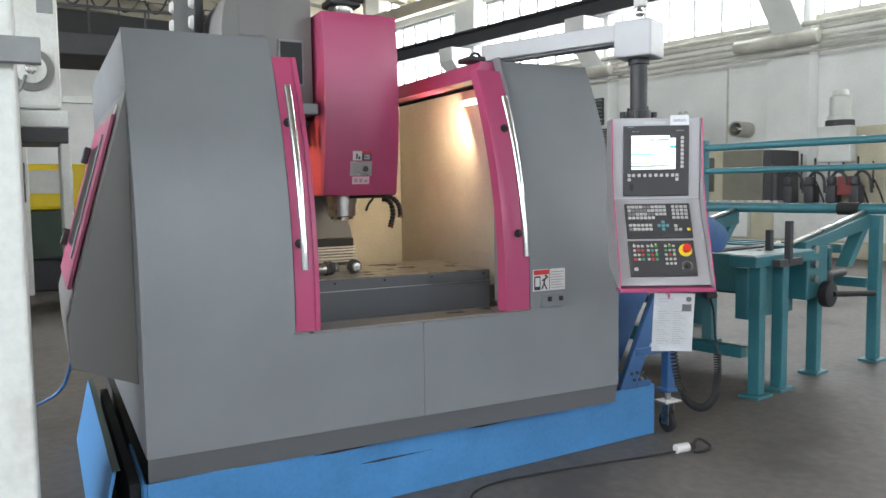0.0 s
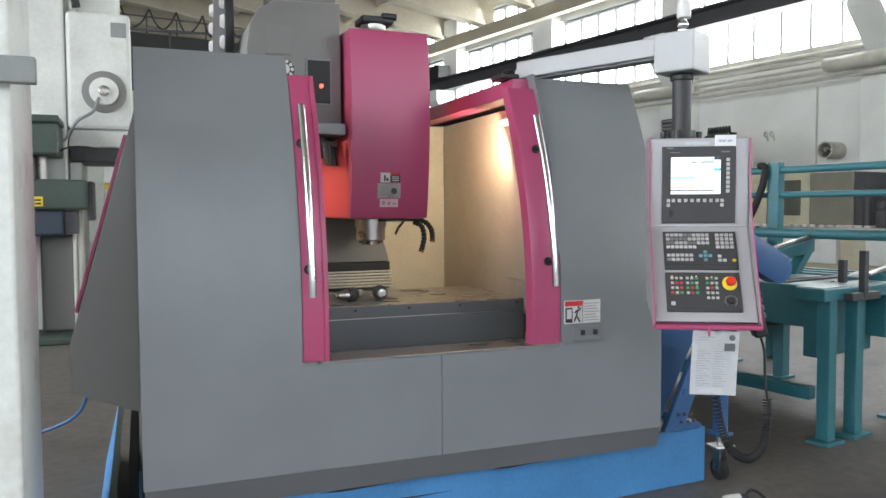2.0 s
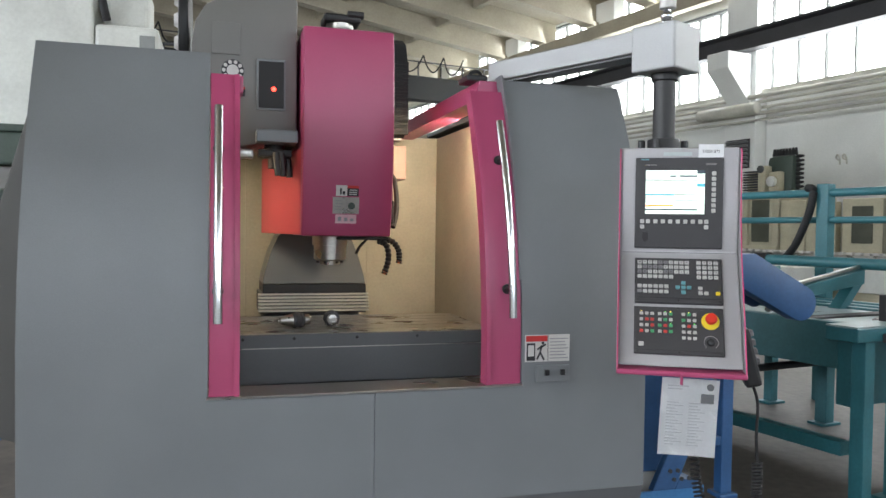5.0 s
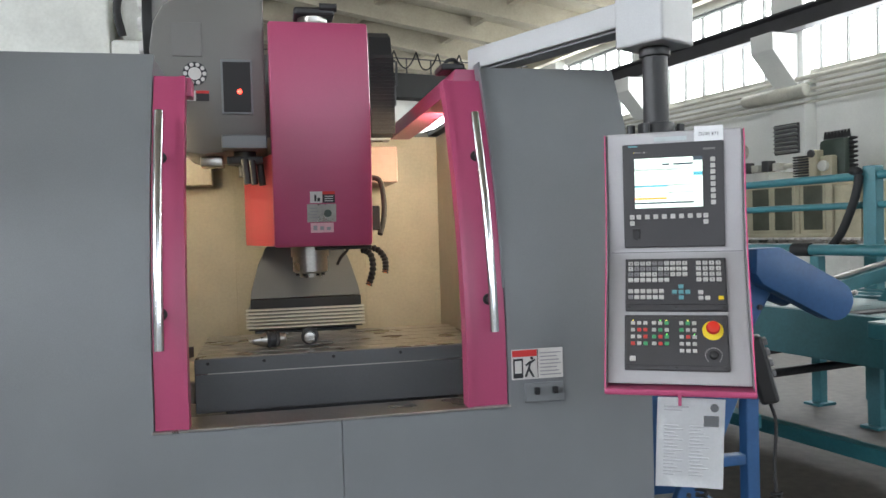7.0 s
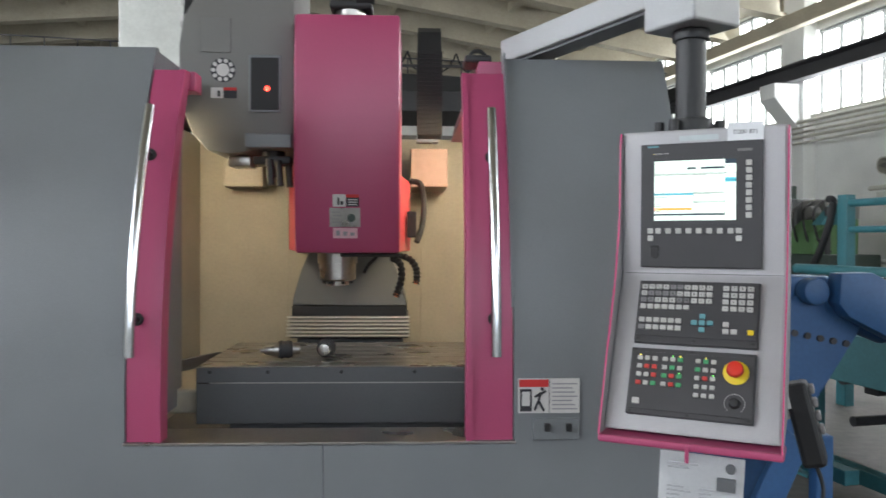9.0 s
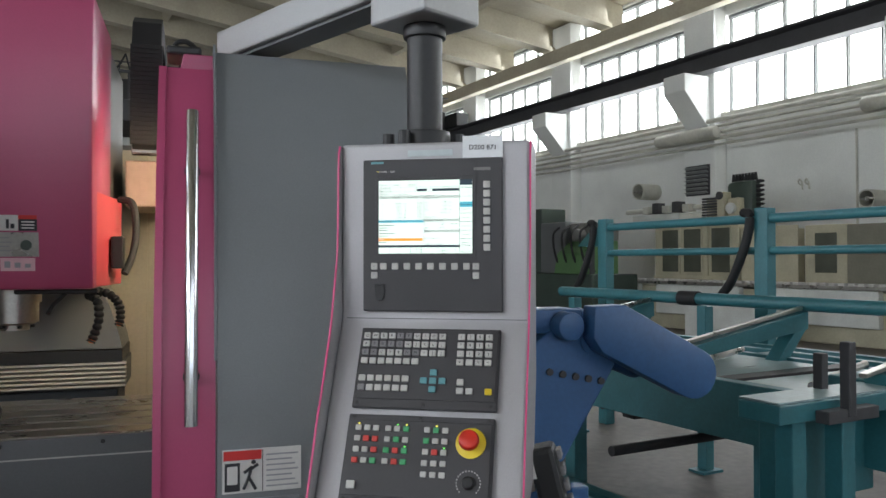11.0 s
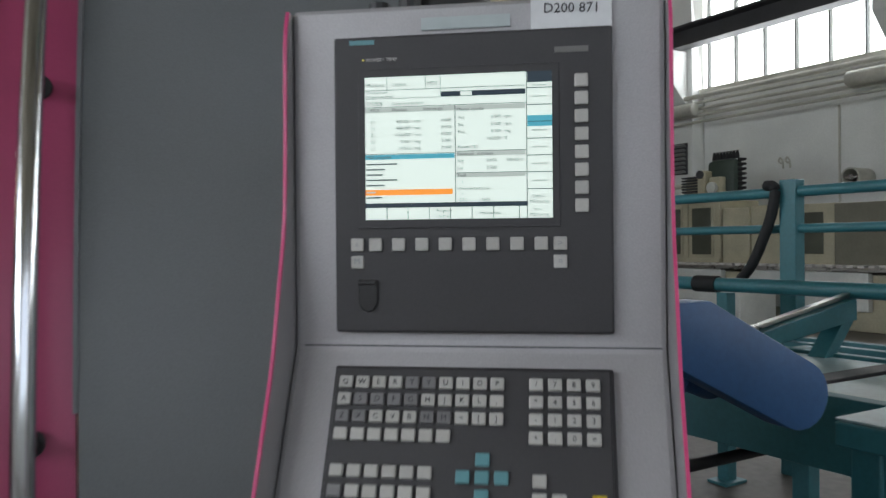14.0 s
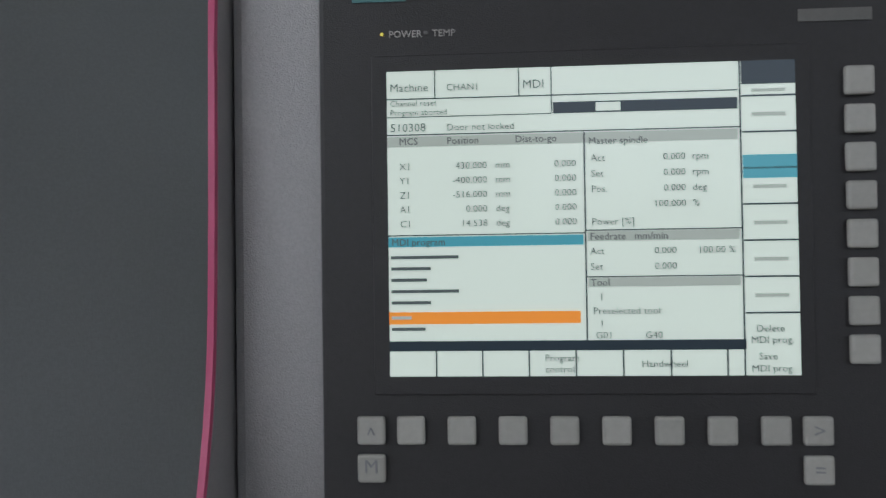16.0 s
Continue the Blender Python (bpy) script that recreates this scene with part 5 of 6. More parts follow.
for k in range(5):
    bm = B()
    p = (2.36 + 0.05 * k, 0.399, 1.17 - 0.01 * k)
    cyl(bm, p, (p[0], 0.389, p[2]), 0.013, 8)
    part("bolt", bm, DARK_STEEL, conv)
bm = B()
prism(bm, [(1.96, 0.31), (2.08, 0.31), (2.30, 0.80), (2.22, 0.86)], "y", 0.16, 0.2, 0.006)
prism(bm, [(2.08, 0.31), (2.2, 0.31), (2.2, 0.345), (2.1, 0.36)], "y", 0.16, 0.26, 0.004)
part("leg_plate", bm, BLUE, conv)
for x, z in ((2.07, 0.40), (2.11, 0.40), (2.15, 0.40), (2.09, 0.36), (2.13, 0.36), (2.17, 0.36)):
    bm = B()
    cyl(bm, (x - 0.02, 0.159, z), (x - 0.02, 0.151, z), 0.010, 8)
    part("bolt", bm, DARK_STEEL, conv)
bm = B()
box(bm, 2.32, 2.38, 0.15, 0.21, 0.27, 0.84, 0.006)
box(bm, 2.08, 2.32, 0.155, 0.205, 0.50, 0.545, 0.006)
box(bm, 2.30, 2.40, 0.13, 0.23, 0.255, 0.275, 0.004)
part("castor_post", bm, BLUE, conv)
bm = B()
cyl(bm, (2.35, 0.18, 0.255), (2.35, 0.18, 0.20), 0.018, 12)
box(bm, 2.285, 2.415, 0.13, 0.23, 0.185, 0.20, 0.004)
box(bm, 2.325, 2.333, 0.15, 0.21, 0.05, 0.185, 0.003)
box(bm, 2.367, 2.375, 0.15, 0.21, 0.05, 0.185, 0.003)
part("castor_fork", bm, STEEL, conv)
bm = B()
cyl(bm, (2.334, 0.18, 0.062), (2.366, 0.18, 0.062), 0.062, 24, bev=0.006)
part("castor_wheel", bm, RUBBER, conv, smooth=40)

# things on the machine table
def tool_holder(name, m, label):
    ob = thing(name, m.translation, label, "tool", "tool holders on the table")
    bm = B()
    cyl(bm, (0, 0, 0), (0.055, 0, 0), 0.034, 24, bev=0.003)
    cyl(bm, (0.012, 0, 0), (0.02, 0, 0), 0.038, 24, bev=0.002)
    cyl(bm, (0.038, 0, 0), (0.046, 0, 0), 0.038, 24, bev=0.002)
    bm.transform(m)
    f = part("flange", bm, DARK_STEEL, ob, smooth=40)
    bm = B()
    cyl(bm, (0.056, 0, 0), (0.115, 0, 0), 0.031, 24, 0.016, bev=0.001)
    cyl(bm, (0.115, 0, 0), (0.128, 0, 0), 0.009, 16, bev=0.001)
    bm.transform(m)
    part("taper", bm, STEEL, ob, smooth=40)
    bm = B()
    cyl(bm, (-0.03, 0, 0), (-0.0005, 0, 0), 0.024, 20, bev=0.002)
    bm.transform(m)
    part("nose", bm, STEEL, ob, smooth=40)
    return ob


tool_holder("tool_holder", Matrix.Translation((0.42, 0.70, 1.0715)) @ Matrix.Rotation(radians(197), 4, "Z"), "bright steel taper tool holder lying on the machine table")
tool_holder("tool_holder", Matrix.Translation((0.555, 0.70, 1.0715)) @ Matrix.Rotation(radians(86), 4, "Z"), "steel taper tool holder lying end-on on the machine table")

# cable and plug on the floor, air hose
fc = thing("floor_cable", (1.6, -0.15, 0), "thin black cable with a grey plug lying on the floor", "cable")
part("cable", tube(B(), curve([(0.75, -0.22, 0.006), (0.85, -0.08, 0.006), (1.05, -0.02, 0.006), (1.5, -0.05, 0.006), (1.9, -0.10, 0.006), (2.12, -0.135, 0.012)], 10), 0.006, 8), RUBBER, fc, smooth=60)
bm = B()
cyl(bm, (2.11, -0.135, 0.026), (2.20, -0.14, 0.026), 0.026, 16, bev=0.004)
part("plug", bm, LABEL, fc, smooth=40)
bm = B()
cyl(bm, (2.20, -0.14, 0.026), (2.24, -0.145, 0.026), 0.02, 12)
tube(bm, curve([(2.22, -0.14, 0.02), (2.3, -0.12, 0.05), (2.33, -0.18, 0.02), (2.26, -0.2, 0.012), (2.2, -0.19, 0.012)], 6), 0.008, 6)
part("plug_tail", bm, RUBBER, fc)
ah = thing("air_hose", (-1.1, 1.6, 0), "thin blue air hose trailing to the floor", "hose")
part("hose", tube(B(), curve([(-0.86, 0.95, 0.70), (-0.92, 1.0, 0.52), (-1.05, 1.1, 0.42), (-1.25, 1.2, 0.36), (-1.6, 1.3, 0.32)], 10), 0.009, 8), BLUE, ah, smooth=60)

# ---- teal bar feeder beside the machine ----
teal = thing("teal_feeder", (4.5, 1.0, 0), "long teal tube feeding rack with rails and a pale worktop", "industrial rack", turn=HALL)


def tp(name, bm, mat=None, label="", smooth=None):
    return part(name, bm, mat or TEAL, teal, label, HALL, smooth)


for a, z, r in ((5.74, 1.88, 0.036), (5.74, 1.635, 0.03), (5.24, 1.275, 0.045)):
    tp("rail", cyl(B(), (a, -4.0, z), (a, 3.6, z), r, 14), smooth=40)
for b in (1.74, 3.56, -2.6):
    tp("post", box(B(), 5.69, 5.79, b - 0.06, b + 0.06, 0.0, 1.96, 0.006))
for b in (1.84, 3.67):
    bm = B()
    tube(bm, curve([(5.68, b + 0.05, 1.93), (5.66, b - 0.03, 1.90), (5.65, b, 1.7), (5.64, b + 0.12, 1.42), (5.66, b + 0.25, 1.28)], 8), 0.035, 8)
    tp("cable_hose", bm, RUBBER, "black corrugated hose", 60)
for b in (2.02, -0.02):
    tp("rail_sleeve", cyl(B(), (5.24, b - 0.09, 1.275), (5.24, b + 0.09, 1.275), 0.055, 14), RUBBER, "black rubber sleeve", 40)
for a, b, h in ((3.47, -0.20, 0.93), (3.78, -0.20, 0.93), (4.46, -0.12, 1.05), (5.24, -0.24, 1.225), (3.48, 2.9, 0.93), (4.3, 2.9, 0.93), (5.24, 1.87, 1.225), (5.24, 3.4, 1.225)):
    bm = B()
    box(bm, a - 0.042, a + 0.042, b - 0.042, b + 0.042, 0.02, h, 0.005)
    lg = tp("leg", bm)
    tp("foot_plate", box(B(), a - 0.10, a + 0.10, b - 0.075, b + 0.075, 0, 0.0195, 0.003), TEAL)
bm = B()
box(bm, 3.32, 4.15, -0.27, -0.07, 0.925, 1.0, 0.006)
tp("cross_beam", bm)
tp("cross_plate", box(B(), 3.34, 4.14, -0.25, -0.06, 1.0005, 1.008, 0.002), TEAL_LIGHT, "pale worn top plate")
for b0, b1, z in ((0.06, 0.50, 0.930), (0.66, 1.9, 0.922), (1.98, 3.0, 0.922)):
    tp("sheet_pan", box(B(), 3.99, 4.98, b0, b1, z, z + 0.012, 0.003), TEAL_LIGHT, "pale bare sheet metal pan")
# dark strip stands in for the shaded gap between two pans
tp("pan_divider", box(B(), 3.985, 5.0, 0.52, 0.64, 0.90, 0.952, 0.003), DARK_STEEL)
for b0, b1 in ((0.1, 0.45), (0.9, 1.3)):
    bm = B()
    tube(bm, [(4.02, b0, 0.972), (4.96, b1, 0.975)], 0.022, 8)
    tp("stock_bar", bm, STEEL, "bare round stock bar", 40)
for a in (5.38, 5.62):
    tp("bed_rail", box(B(), a - 0.035, a + 0.035, 0.2, 3.4, 0.86, 0.94, 0.005))
for b in (0.4, 1.35, 2.3):
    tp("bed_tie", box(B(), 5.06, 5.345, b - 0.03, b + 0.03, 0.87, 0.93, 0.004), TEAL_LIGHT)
for a, b in ((4.98, 1.14), (3.94, 1.75)):
    tp("leg", box(B(), a - 0.05, a + 0.05, b - 0.05, b + 0.05, 0.02, 0.655, 0.005))
    tp("foot_plate", box(B(), a - 0.10, a + 0.10, b - 0.075, b + 0.075, 0, 0.0195, 0.003), TEAL)
tp("feed_shaft", cyl(B(), (4.42, 0.15, 0.60), (4.42, 2.8, 0.60), 0.03, 12), DARK_STEEL, smooth=40)
for b in (0.35, 1.6):
    bm = B()
    box(bm, 4.3, 4.54, b, b + 0.12, 0.52, 0.68, 0.01)
    tp("shaft_bearing", bm, DARK_STEEL)
tp("chain_trough", box(B(), 4.06, 4.9, 0.2, 2.9, 0.70, 0.90, 0.006), GREEN)
tp("side_beam", box(B(), 3.90, 3.982, 0.03, 3.1, 0.66, 0.952, 0.005))
tp("side_beam", box(B(), 4.99, 5.055, 0.03, 3.1, 0.66, 0.952, 0.005))
tp("gearbox", box(B(), 3.55, 4.2, -0.08, 0.02, 0.52, 0.895, 0.008))
tp("gearbox", box(B(), 4.13, 4.45, -0.22, 0.1, 0.62, 1.02, 0.008))
tp("stretcher", box(B(), 3.44, 3.52, -0.1, 2.85, 0.26, 0.34, 0.005))
tp("stretcher", box(B(), 3.02, 3.10, 0.4, 2.9, 0.40, 0.47, 0.005))
tp("stretcher", box(B(), 5.16, 5.24, -0.2, 4.3, 0.62, 0.70, 0.005))
for b in (-0.16, 1.03, 2.4):
    bm = B()
    prism(bm, [(4.10, 0.98), (5.19, 1.12), (5.19, 1.235), (4.10, 1.055)], "y", b - 0.06, b + 0.06, 0.005)
    tp("ramp", bm)
    bm = B()
    prism(bm, [(4.00, 1.045), (5.19, 1.24), (5.19, 1.265), (4.00, 1.065)], "y", b - 0.02, b + 0.02, 0.003)
    tp("ramp_guide", bm, STEEL)
    bm = B()
    prism(bm, [(4.9, 0.82), (5.2, 1.14), (5.1, 1.14), (4.8, 0.82)], "y", b - 0.05, b + 0.05, 0.004)
    tp("brace", bm)
for a, b, h in ((3.66, -0.32, 1.235), (3.80, -0.10, 1.16)):
    tp("stop_bar", box(B(), a - 0.022, a + 0.022, b - 0.022, b + 0.022, 0.94, h, 0.004), DARK_STEEL, "dark steel stop bar")
tp("stop_block", box(B(), 3.52, 3.84, -0.335, -0.275, 0.92, 0.97, 0.004), DARK_STEEL)
for z, b in ((0.74, -0.12), (0.86, 0.9), (0.60, 1.8)):
    bm = B()
    cyl(bm, (4.2, b, z), (5.15, b + 0.1, z), 0.035, 12)
    tp("roller", bm, DARK_STEEL, smooth=40)
    bm = B()
    cyl(bm, (4.5, b, z), (4.62, b, z), 0.075, 16, bev=0.01)
    tp("roller_flange", bm, RUBBER, smooth=40)
bm = B()
cyl(bm, (4.3, -0.26, 0.66), (4.3, -0.33, 0.66), 0.10, 24, bev=0.015)
tp("hand_wheel", bm, RUBBER, smooth=40)
bm = B()
cyl(bm, (4.32, -0.33, 0.66), (4.8, -0.42, 0.63), 0.022, 12)
tp("crank_bar", bm, RUBBER, smooth=40)
for k in range(3):
    bm = B()
    cyl(bm, (4.2, -0.225, 0.78 + 0.11 * k), (4.2, -0.26, 0.78 + 0.11 * k), 0.03, 12)
    tp("bolt", bm, STEEL)
for b in (0.9, 2.4):
    tp("cross_pipe", cyl(B(), (3.5, b, 0.56), (5.1, b, 0.56), 0.028, 10), DARK_STEEL, smooth=40)

# ---- cream transfer line along the window wall ----
line = thing("transfer_line", (15.2, 9.0, 0), "cream production machine with windowed guards along the wall", "industrial machine", turn=HALL)


def cp(name, bm, mat=None, label="", smooth=None):
    return part(name, bm, mat or CREAM, line, label, HALL, smooth)


cp("bed", box(B(), 14.1, 15.6, 2.6, 17.5, 0.0, 0.98, 0.02), CREAM)
for b in (3.0, 6.0, 9.0, 12.0):
    cp("bed_cover", box(B(), 13.95, 14.095, b, b + 2.4, 0.35, 1.02, 0.015), OFFWHITE)
cp("conveyor", box(B(), 13.9, 14.5, 2.6, 13.0, 1.03, 1.10, 0.01), STEEL)
for k in range(40):
    cp("conveyor_plate", box(B(), 13.93, 14.3, 5.3 + 0.19 * k, 5.42 + 0.19 * k, 1.1005, 1.14, 0.006), LABEL)
cp("guard", box(B(), 14.35, 15.6, 9.34, 11.83, 1.0, 2.45, 0.02))
for b in (9.50, 10.32, 11.00):
    cp("guard_window_frame", box(B(), 14.325, 14.349, b, b + 0.6, 1.26, 2.34, 0.01), CREAM)
    bm = B()
    box(bm, 14.31, 14.324, b + 0.05, b + 0.55, 1.31, 2.29, 0.05)
    cp("guard_window", bm, GUARDGLASS, smooth=40)
cp("switch_cabinet", box(B(), 14.3, 15.5, 5.85, 6.82, 1.0, 2.24, 0.02), OLIVE, "olive grey switch cabinet")
# the cabinet's own side face, its shade put in as a dark box
cp("switch_cabinet_side", box(B(), 14.32, 15.48, 5.66, 5.845, 1.0, 2.22, 0.02), DARK_STEEL)
cp("cabinet", box(B(), 14.37, 15.5, 6.83, 7.75, 1.0, 2.26, 0.02), CREAM, "cream cabinet with a dark window")
cp("cabinet_window", box(B(), 14.345, 14.369, 7.06, 7.52, 1.33, 2.1, 0.01), GUARDGLASS)
cp("mast", cyl(B(), (14.1, 5.45, 1.1), (14.1, 5.45, 1.9), 0.09, 14), DARK_STEEL, smooth=40)
cp("red_cover", box(B(), 13.95, 14.15, 3.82, 4.12, 1.25, 1.62, 0.02), material("dark_red_cover", (0.20, 0.03, 0.03), 0.5, grain=0.15), "dark red cover")
cp("cabinet_door", box(B(), 14.36, 14.395, 7.9, 8.6, 1.0, 2.28, 0.02), CREAM)
cp("guard", box(B(), 14.37, 15.6, 8.65, 9.295, 1.0, 2.26, 0.02))
cp("guard_rail", box(B(), 14.3, 14.345, 9.34, 11.83, 2.40, 2.46, 0.01))
cp("guard_rail", box(B(), 14.3, 14.345, 9.34, 11.83, 1.14, 1.22, 0.01))
cp("guard_post", box(B(), 14.3, 14.345, 10.16, 10.27, 1.225, 2.395, 0.005), CREAM)
cp("head_block", box(B(), 14.6, 15.5, 11.3, 12.9, 2.455, 2.72, 0.02), OFFWHITE)
cp("head_pipe", cyl(B(), (14.7, 10.6, 2.82), (14.7, 13.2, 2.82), 0.06, 12), PIPE, smooth=40)
for k in range(5):
    cp("valve_block", box(B(), 14.5, 14.75, 10.9 + 0.33 * k, 11.1 + 0.33 * k, 2.721, 2.90 + 0.08 * (k % 2), 0.01), DARK_STEEL if k % 2 else PIPE)
# tool chain: an upright loop with black cones round its rim
dk = cp("tool_magazine", box(B(), 14.75, 15.1, 9.310, 10.030, 2.455, 3.34, 0.12), GREEN, "upright tool chain with black tool cones", 40)
rim = [(9.310, 2.5 + 0.1 * k, -1, 0) for k in range(9)] + [(9.350 + 0.085 * k, 3.34, 0, 1) for k in range(8)]
for b, z, nb, nz in rim:
    part("tool_cone", cyl(B(), (14.92, b, z), (14.92, b + 0.17 * nb, z + 0.17 * nz), 0.05, 8, 0.025), RUBBER, dk, turn=HALL)
cp("magazine_cover", box(B(), 14.55, 14.745, 9.500, 9.800, 2.5, 2.95, 0.03), CREAM)
cp("magazine_cover", box(B(), 14.5, 14.745, 9.850, 10.070, 2.455, 3.1, 0.03), CREAM)
cp("tool_arm", cyl(B(), (14.45, 9.670, 2.72), (14.549, 9.670, 2.72), 0.12, 18, bev=0.015), OFFWHITE, smooth=40)
cp("tool_arm", cyl(B(), (14.45, 9.970, 3.02), (14.52, 9.970, 3.02), 0.09, 18, bev=0.015), DARK_STEEL, smooth=40)
cp("drum_housing", box(B(), 14.7, 15.2, 10.15, 10.55, 2.455, 3.02, 0.03), CREAM)
for k in range(9):
    cp("drum_rib", box(B(), 14.6, 14.7, 10.11, 10.59, 2.47 + 0.062 * k, 2.505 + 0.062 * k, 0.008), DARK_STEEL)
# drilling head station nearer on the line
cp("station_column", box(B(), 14.4, 15.3, 3.4, 4.25, 1.0, 2.6, 0.03), CREAM)
cp("station_box", box(B(), 14.1, 14.395, 3.95, 4.6, 1.9, 2.62, 0.03), OFFWHITE)
bm = B()
cyl(bm, (14.4, 4.29, 2.620), (14.4, 4.29, 2.820), 0.24, 20)
cyl(bm, (14.4, 4.29, 2.820), (14.4, 4.29, 3.220), 0.20, 20, bev=0.03)
cyl(bm, (14.4, 4.29, 3.220), (14.4, 4.29, 3.340), 0.15, 20, bev=0.03)
cp("station_motor", bm, OFFWHITE, smooth=40)
cp("motor_flange", cyl(B(), (14.4, 4.29, 2.621), (14.4, 4.29, 2.740), 0.27, 20, bev=0.01), DARK_STEEL)
for k in range(6):
    bm = B()
    b = 3.3 + 0.28 * k
    tube(bm, curve([(14.1, b, 1.1), (14.0, b + 0.05, 1.35), (14.0, b + 0.15, 1.55), (14.1, b + 0.2, 1.4), (14.2, b + 0.25, 1.9 + 0.1 * (k % 3))], 8), 0.018, 6)
    cp("hydraulic_hose", bm, RUBBER, smooth=60)
for k in range(4):
    b = 3.70 + 0.44 * k
    bm = B()
    box(bm, 13.95, 14.25, b, b + 0.2, 1.10, 1.45, 0.03)
    cyl(bm, (14.0, b + 0.1, 1.45), (14.0, b + 0.1, 1.62), 0.09, 12, bev=0.02)
    tube(bm, curve([(14.0, b + 0.1, 1.62), (13.95, b - 0.05, 1.72), (13.95, b - 0.2, 1.6), (14.0, b - 0.22, 1.3)], 6), 0.03, 6)
    cp("clamp_unit", bm, DARK_STEEL, smooth=40)
cp("oil_tank", box(B(), 12.6, 13.6, 7.5, 9.2, 0.0, 0.85, 0.02), OFFWHITE)

# green and grey machines far along the line
fm = thing("green_machine", (13.0, 13.3, 0), "green and grey machine far down the hall", "industrial machine", turn=HALL)
LEAF = material("bright_green_paint", (0.10, 0.21, 0.08), 0.5, grain=0.12, stain=0.2)


def fp(name, bm, mat, smooth=None):
    return part(name, bm, mat, fm, "", HALL, smooth)


fp("bed", box(B(), 12.5, 13.9, 11.95, 16.5, 0, 1.25, 0.03), GREEN)
bm = B()
prism(bm, [(12.4, 1.251), (12.5, 1.75), (12.9, 2.05), (13.6, 2.05), (13.6, 1.251)], "y", 12.3, 13.3, 0.02)
fp("hood", bm, LEAF)
fp("cabinet", box(B(), 12.8, 13.85, 13.35, 14.4, 1.251, 2.55, 0.03), GREY_DARK)
fp("cabinet_top", box(B(), 12.9, 13.8, 12.5, 13.3, 2.055, 2.5, 0.03), GREY_WARM)
fp("column", box(B(), 12.9, 13.7, 14.5, 15.4, 1.251, 2.95, 0.03), GREEN)
bm = B()
cyl(bm, (12.85, 12.7, 2.2), (12.6, 12.7, 2.2), 0.14, 16, bev=0.02)
fp("motor", bm, GREY_WARM, 40)
for k in range(4):
    bm = B()
    tube(bm, curve([(12.7, 12.1 + 0.35 * k, 1.3), (12.45, 12.2 + 0.35 * k, 1.6), (12.5, 12.4 + 0.35 * k, 2.2), (12.9, 12.6 + 0.35 * k, 2.45)], 8), 0.03, 6)
    fp("hose", bm, RUBBER, 60)
bm = B()
prism(bm, [(12.3, 1.9), (12.75, 2.35), (12.75, 1.9)], "y", 11.95, 12.25, 0.01)
fp("chute", bm, TEAL)
fp("guard_post", box(B(), 12.5, 12.6, 11.98, 12.06, 1.251, 2.3, 0.005), DARK_STEEL)
rk = thing("steel_rack", (10.3, 20.0, 0), "dark steel rack far down the hall", "rack", turn=HALL)
for a in (9.6, 10.9):
    for b in (19.0, 20.9):
        part("upright", box(B(), a, a + 0.1, b, b + 0.1, 0, 2.3, 0.005), DARK_STEEL, rk, turn=HALL)
for z in (0.3, 1.1, 1.9):
    part("shelf", box(B(), 9.55, 11.05, 18.95, 21.05, z, z + 0.06, 0.005), DARK_STEEL, rk, turn=HALL)
for a, b, z, h, m in ((9.7, 19.2, 1.161, 0.5, GREEN), (10.3, 19.3, 1.161, 0.4, GREY_WARM), (9.7, 19.2, 0.361, 0.55, OLIVE), (10.3, 19.2, 1.961, 0.35, DARK_STEEL)):
    part("crate", box(B(), a, a + 0.5, b, b + 0.6, z, z + h, 0.02), m, rk, turn=HALL)

# ---- machines at the aisle side ----
wm = thing("white_boring_mill", (-1.5, 8.0, 0), "tall off-white boring mill with a round handwheel hub", "milling machine")
part("column", box(B(), -2.75, -1.42, 7.35, 9.0, 0, 7.0, 0.03), OFFWHITE, wm)
part("headstock", box(B(), -1.415, -0.675, 7.35, 8.6, 2.52, 3.95, 0.05), OFFWHITE, wm)
bm = B()
cyl(bm, (-0.99, 7.349, 2.98), (-0.99, 7.30, 2.98), 0.255, 30, bev=0.01)
hb = part("hub_ring", bm, GREY_WARM, wm, "grey hub ring", smooth=40)
part("hub_plate", cyl(B(), (-0.99, 7.2995, 2.98), (-0.99, 7.26, 2.98), 0.17, 26, bev=0.01), OFFWHITE, hb, smooth=40)
part("hub_cap", cyl(B(), (-0.99, 7.2595, 2.98), (-0.99, 7.21, 2.98), 0.065, 20, bev=0.01), STEEL, hb, smooth=40)
part("name_plate", box(B(), -0.9, -0.72, 7.335, 7.348, 3.66, 3.84, 0.004), FRAME, wm)
bm = B()
tube(bm, curve([(-1.05, 7.24, 2.9), (-1.12, 7.2, 2.72), (-1.3, 7.25, 2.6), (-1.42, 7.3, 2.4), (-1.6, 7.3, 2.3)], 8), 0.02, 6)
part("cable", bm, FRAME, wm, smooth=60)
part("top_motor", box(B(), -1.3, -0.8, 7.5, 8.3, 3.951, 4.5, 0.05), OFFWHITE, wm)
bm = B()
tube(bm, curve([(-1.28, 7.4, 4.0), (-1.32, 7.3, 4.3), (-1.25, 7.3, 4.7), (-1.3, 7.35, 5.4)], 8), 0.05, 8)
part("hose", bm, RUBBER, wm, smooth=60)
part("cross_slide", box(B(), -1.41, -0.6, 7.4, 8.6, 2.30, 2.515, 0.02), OFFWHITE, wm)
part("slide_gap", box(B(), -1.40, -0.62, 7.38, 8.5, 2.12, 2.295, 0.01), DARK_STEEL, wm)
part("frame_leg", box(B(), -1.41, -1.27, 7.4, 8.6, 0, 2.11, 0.02), OFFWHITE, wm)
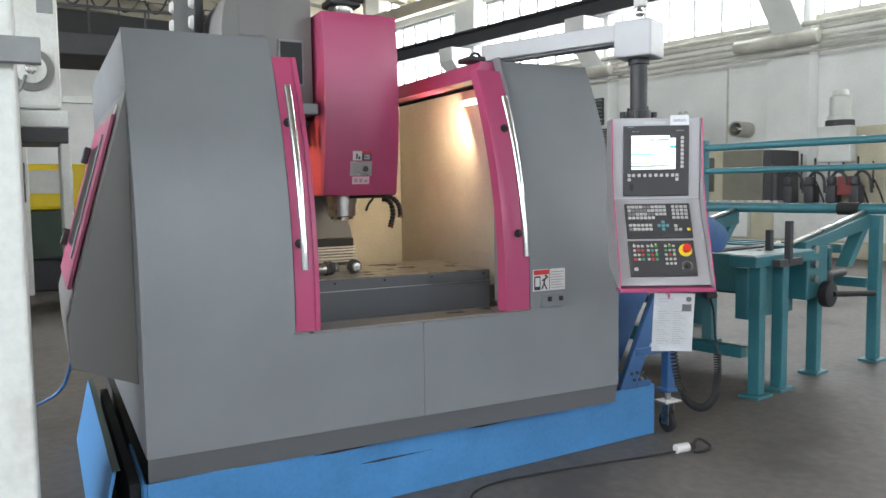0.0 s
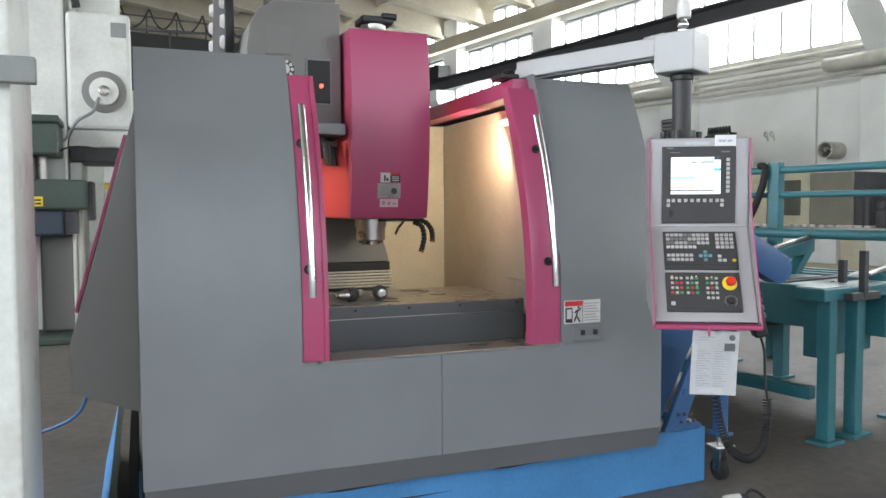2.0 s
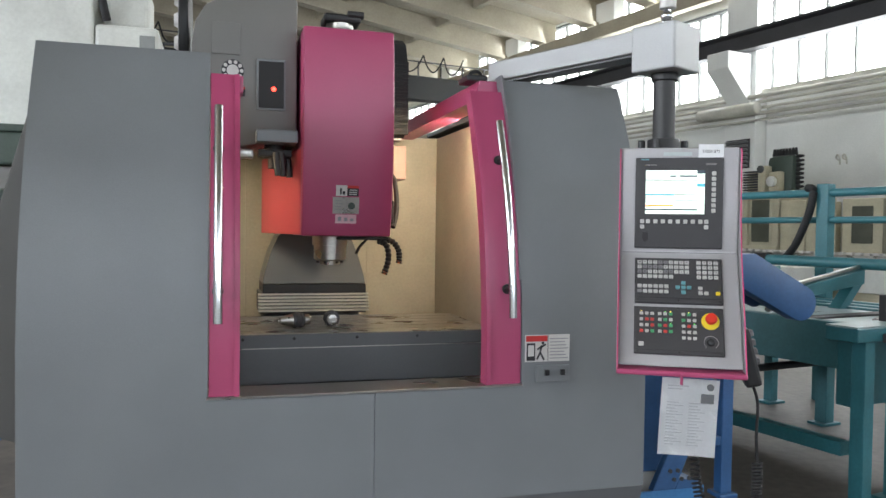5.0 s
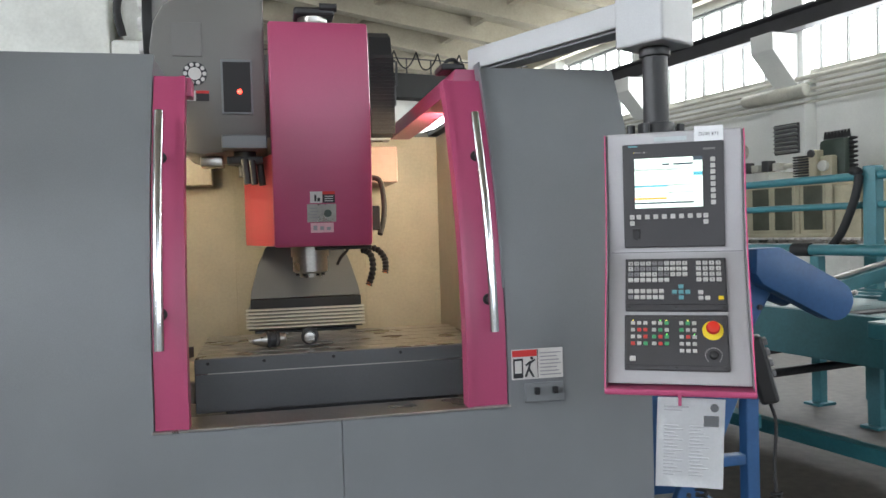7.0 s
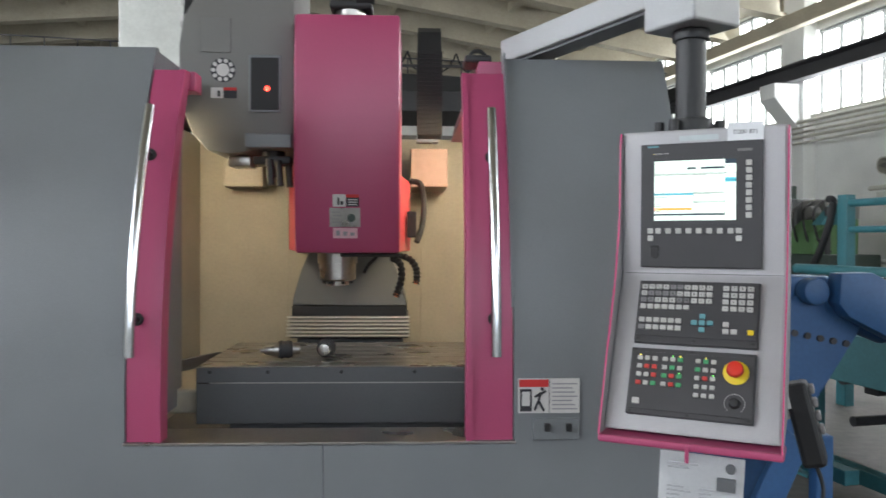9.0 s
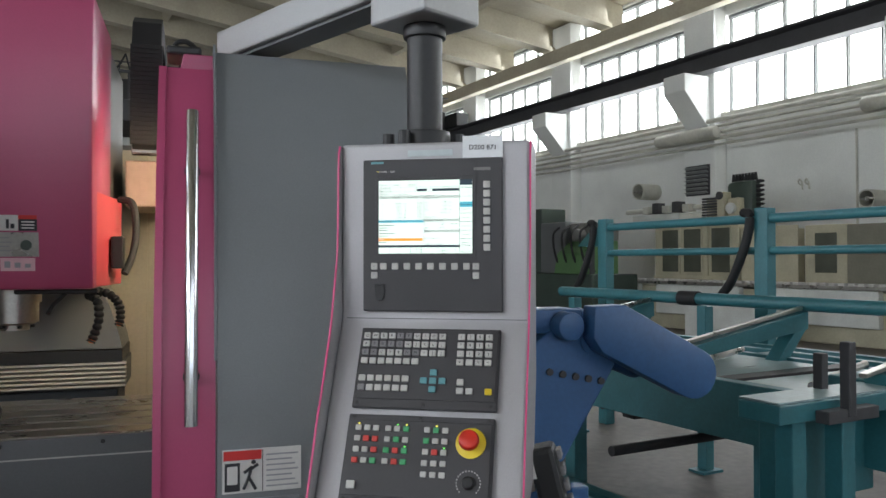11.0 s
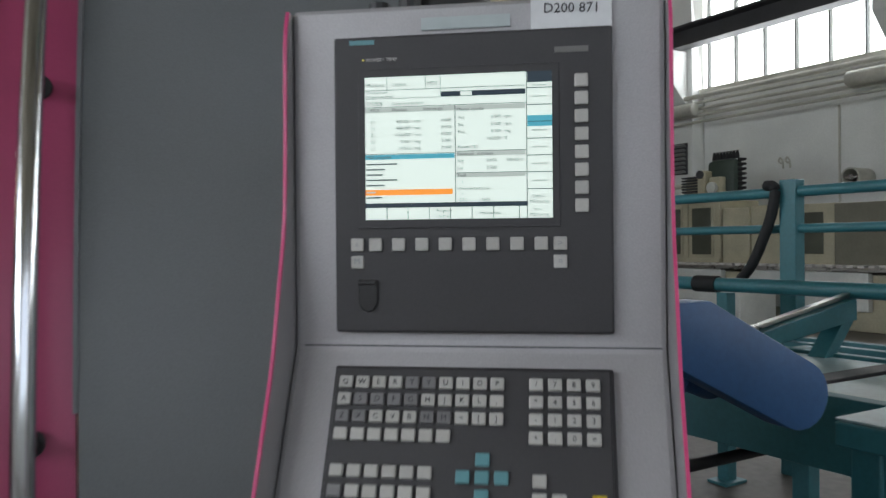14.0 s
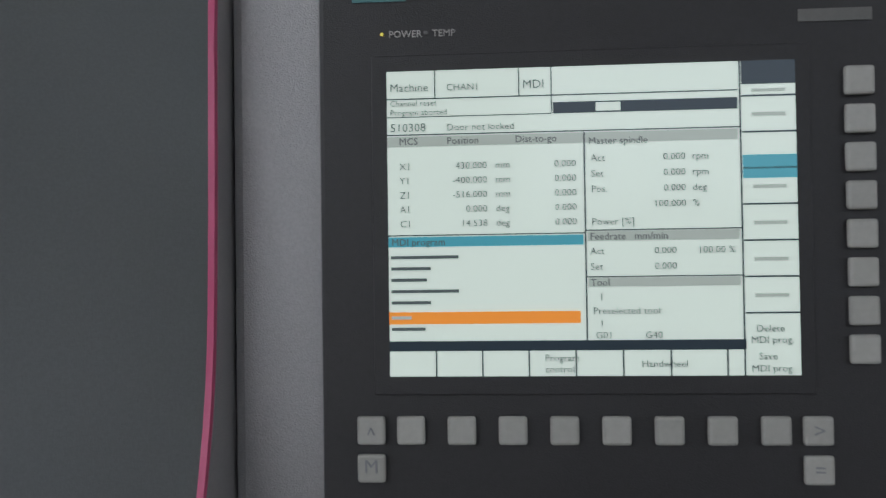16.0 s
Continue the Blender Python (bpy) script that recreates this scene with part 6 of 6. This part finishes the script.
part("frame_leg", box(B(), -0.72, -0.6, 7.4, 8.6, 0, 2.11, 0.02), OFFWHITE, wm)

ym = thing("yellow_machine", (-0.9, 10.2, 0), "yellow and dark green lathe behind the boring mill", "lathe")
part("guard", box(B(), -1.6, 0.2, 10.0, 10.8, 1.25, 1.95, 0.05), YELLOW, ym)
bm = B()
box(bm, -1.45, -0.5, 9.985, 9.999, 1.5, 1.85, 0.03)
part("guard_window", bm, LABEL, ym)
part("bed", box(B(), -2.4, 0.6, 9.9, 10.9, 0.5, 1.24, 0.04), GREEN, ym)
part("stand", box(B(), -1.9, -0.2, 10.0, 10.8, 0, 0.499, 0.04), DARK_STEEL, ym)

gm = thing("green_drill", (-1.6, 6.9, 0), "dull green drilling machine with a yellow nameplate", "drilling machine")
part("head", box(B(), -2.7, -1.455, 6.5, 7.2, 2.14, 2.50, 0.03), GREEN, gm)
part("head_lid", box(B(), -2.72, -1.44, 6.48, 7.22, 2.501, 2.585, 0.02), GREEN, gm)
part("neck", box(B(), -2.6, -1.75, 6.6, 7.2, 1.87, 2.139, 0.02), GREY_WARM, gm)
part("spindle_sleeve", cyl(B(), (-1.66, 6.85, 1.87), (-1.66, 6.85, 2.139), 0.06, 18), STEEL, gm, smooth=40)
part("gear_case", box(B(), -2.7, -1.17, 6.5, 7.2, 1.525, 1.868, 0.03), GREEN, gm)
part("case_slide", box(B(), -1.169, -1.11, 6.6, 7.1, 1.40, 1.85, 0.01), DARK_STEEL, gm)
plate = part("nameplate", box(B(), -1.92, -1.62, 6.488, 6.499, 1.565, 1.675, 0.002), YELLOW, gm)
for z in (1.585, 1.625):
    part("print", box(B(), -1.90, -1.64, 6.486, 6.4885, z, z + 0.02, 0), INK, plate)
part("lower_case", box(B(), -2.5, -1.42, 6.55, 7.2, 1.23, 1.524, 0.03), material("dark_blue_paint", (0.03, 0.045, 0.065), 0.45, grain=0.15, stain=0.2), gm)
part("case_end", box(B(), -1.419, -1.28, 6.6, 7.1, 1.25, 1.51, 0.01), DARK_STEEL, gm)
for x in (-1.26, -1.32, -1.75):
    part("slide_rod", cyl(B(), (x, 6.7, 0.04), (x, 6.7, 1.53 if x > -1.4 else 1.229), 0.025, 12), PIPE, gm, smooth=40)
part("column", cyl(B(), (-1.93, 6.85, 0.08), (-1.93, 6.85, 1.229), 0.16, 24), DARK_STEEL, gm, smooth=40)
part("pedestal", box(B(), -1.72, -1.35, 7.0, 7.25, 0.08, 1.229, 0.03), GREY_WARM, gm)
part("base_plate", box(B(), -2.5, -1.2, 6.45, 7.28, 0.0, 0.079, 0.02), GREEN, gm)
part("air_line", tube(B(), curve([(-1.45, 6.7, 2.2), (-1.35, 6.75, 2.25), (-1.2, 6.95, 2.27), (-1.12, 7.2, 2.27)], 8), 0.012, 6), RUBBER, gm, smooth=60)

gal = thing("storage_gallery", (0, 14, 0), "dark steel storage gallery with a handrail", "gallery")
part("deck", box(B(), -5.0, 3.0, 13.0, 15.0, 4.1, 4.5, 0.02), DARK_STEEL, gal)
bm = B()
box(bm, -5.0, 3.0, 13.0, 13.05, 4.98, 5.03, 0)
for k in range(9):
    box(bm, -5.0 + k, -4.96 + k, 13.0, 13.05, 4.5, 5.0, 0)
part("handrail", bm, DARK_STEEL, gal)
for x in (-4.9, -2.0, 2.8):
    part("support", box(B(), x, x + 0.12, 13.1, 13.22, 0, 4.099, 0.01), DARK_STEEL, gal)
part("lower_beam", box(B(), -5.0, 3.0, 13.05, 13.2, 3.2, 3.32, 0.01), OFFWHITE, gal)

# overcast sky outside the windows
bm = B()
box(bm, 26.0, 26.1, -40, 70, -5, 40, 0)
tagged(part("backdrop", bm, BACKGLOW, None, "bright overcast sky outside the windows", HALL), category="sky", kind="structure")
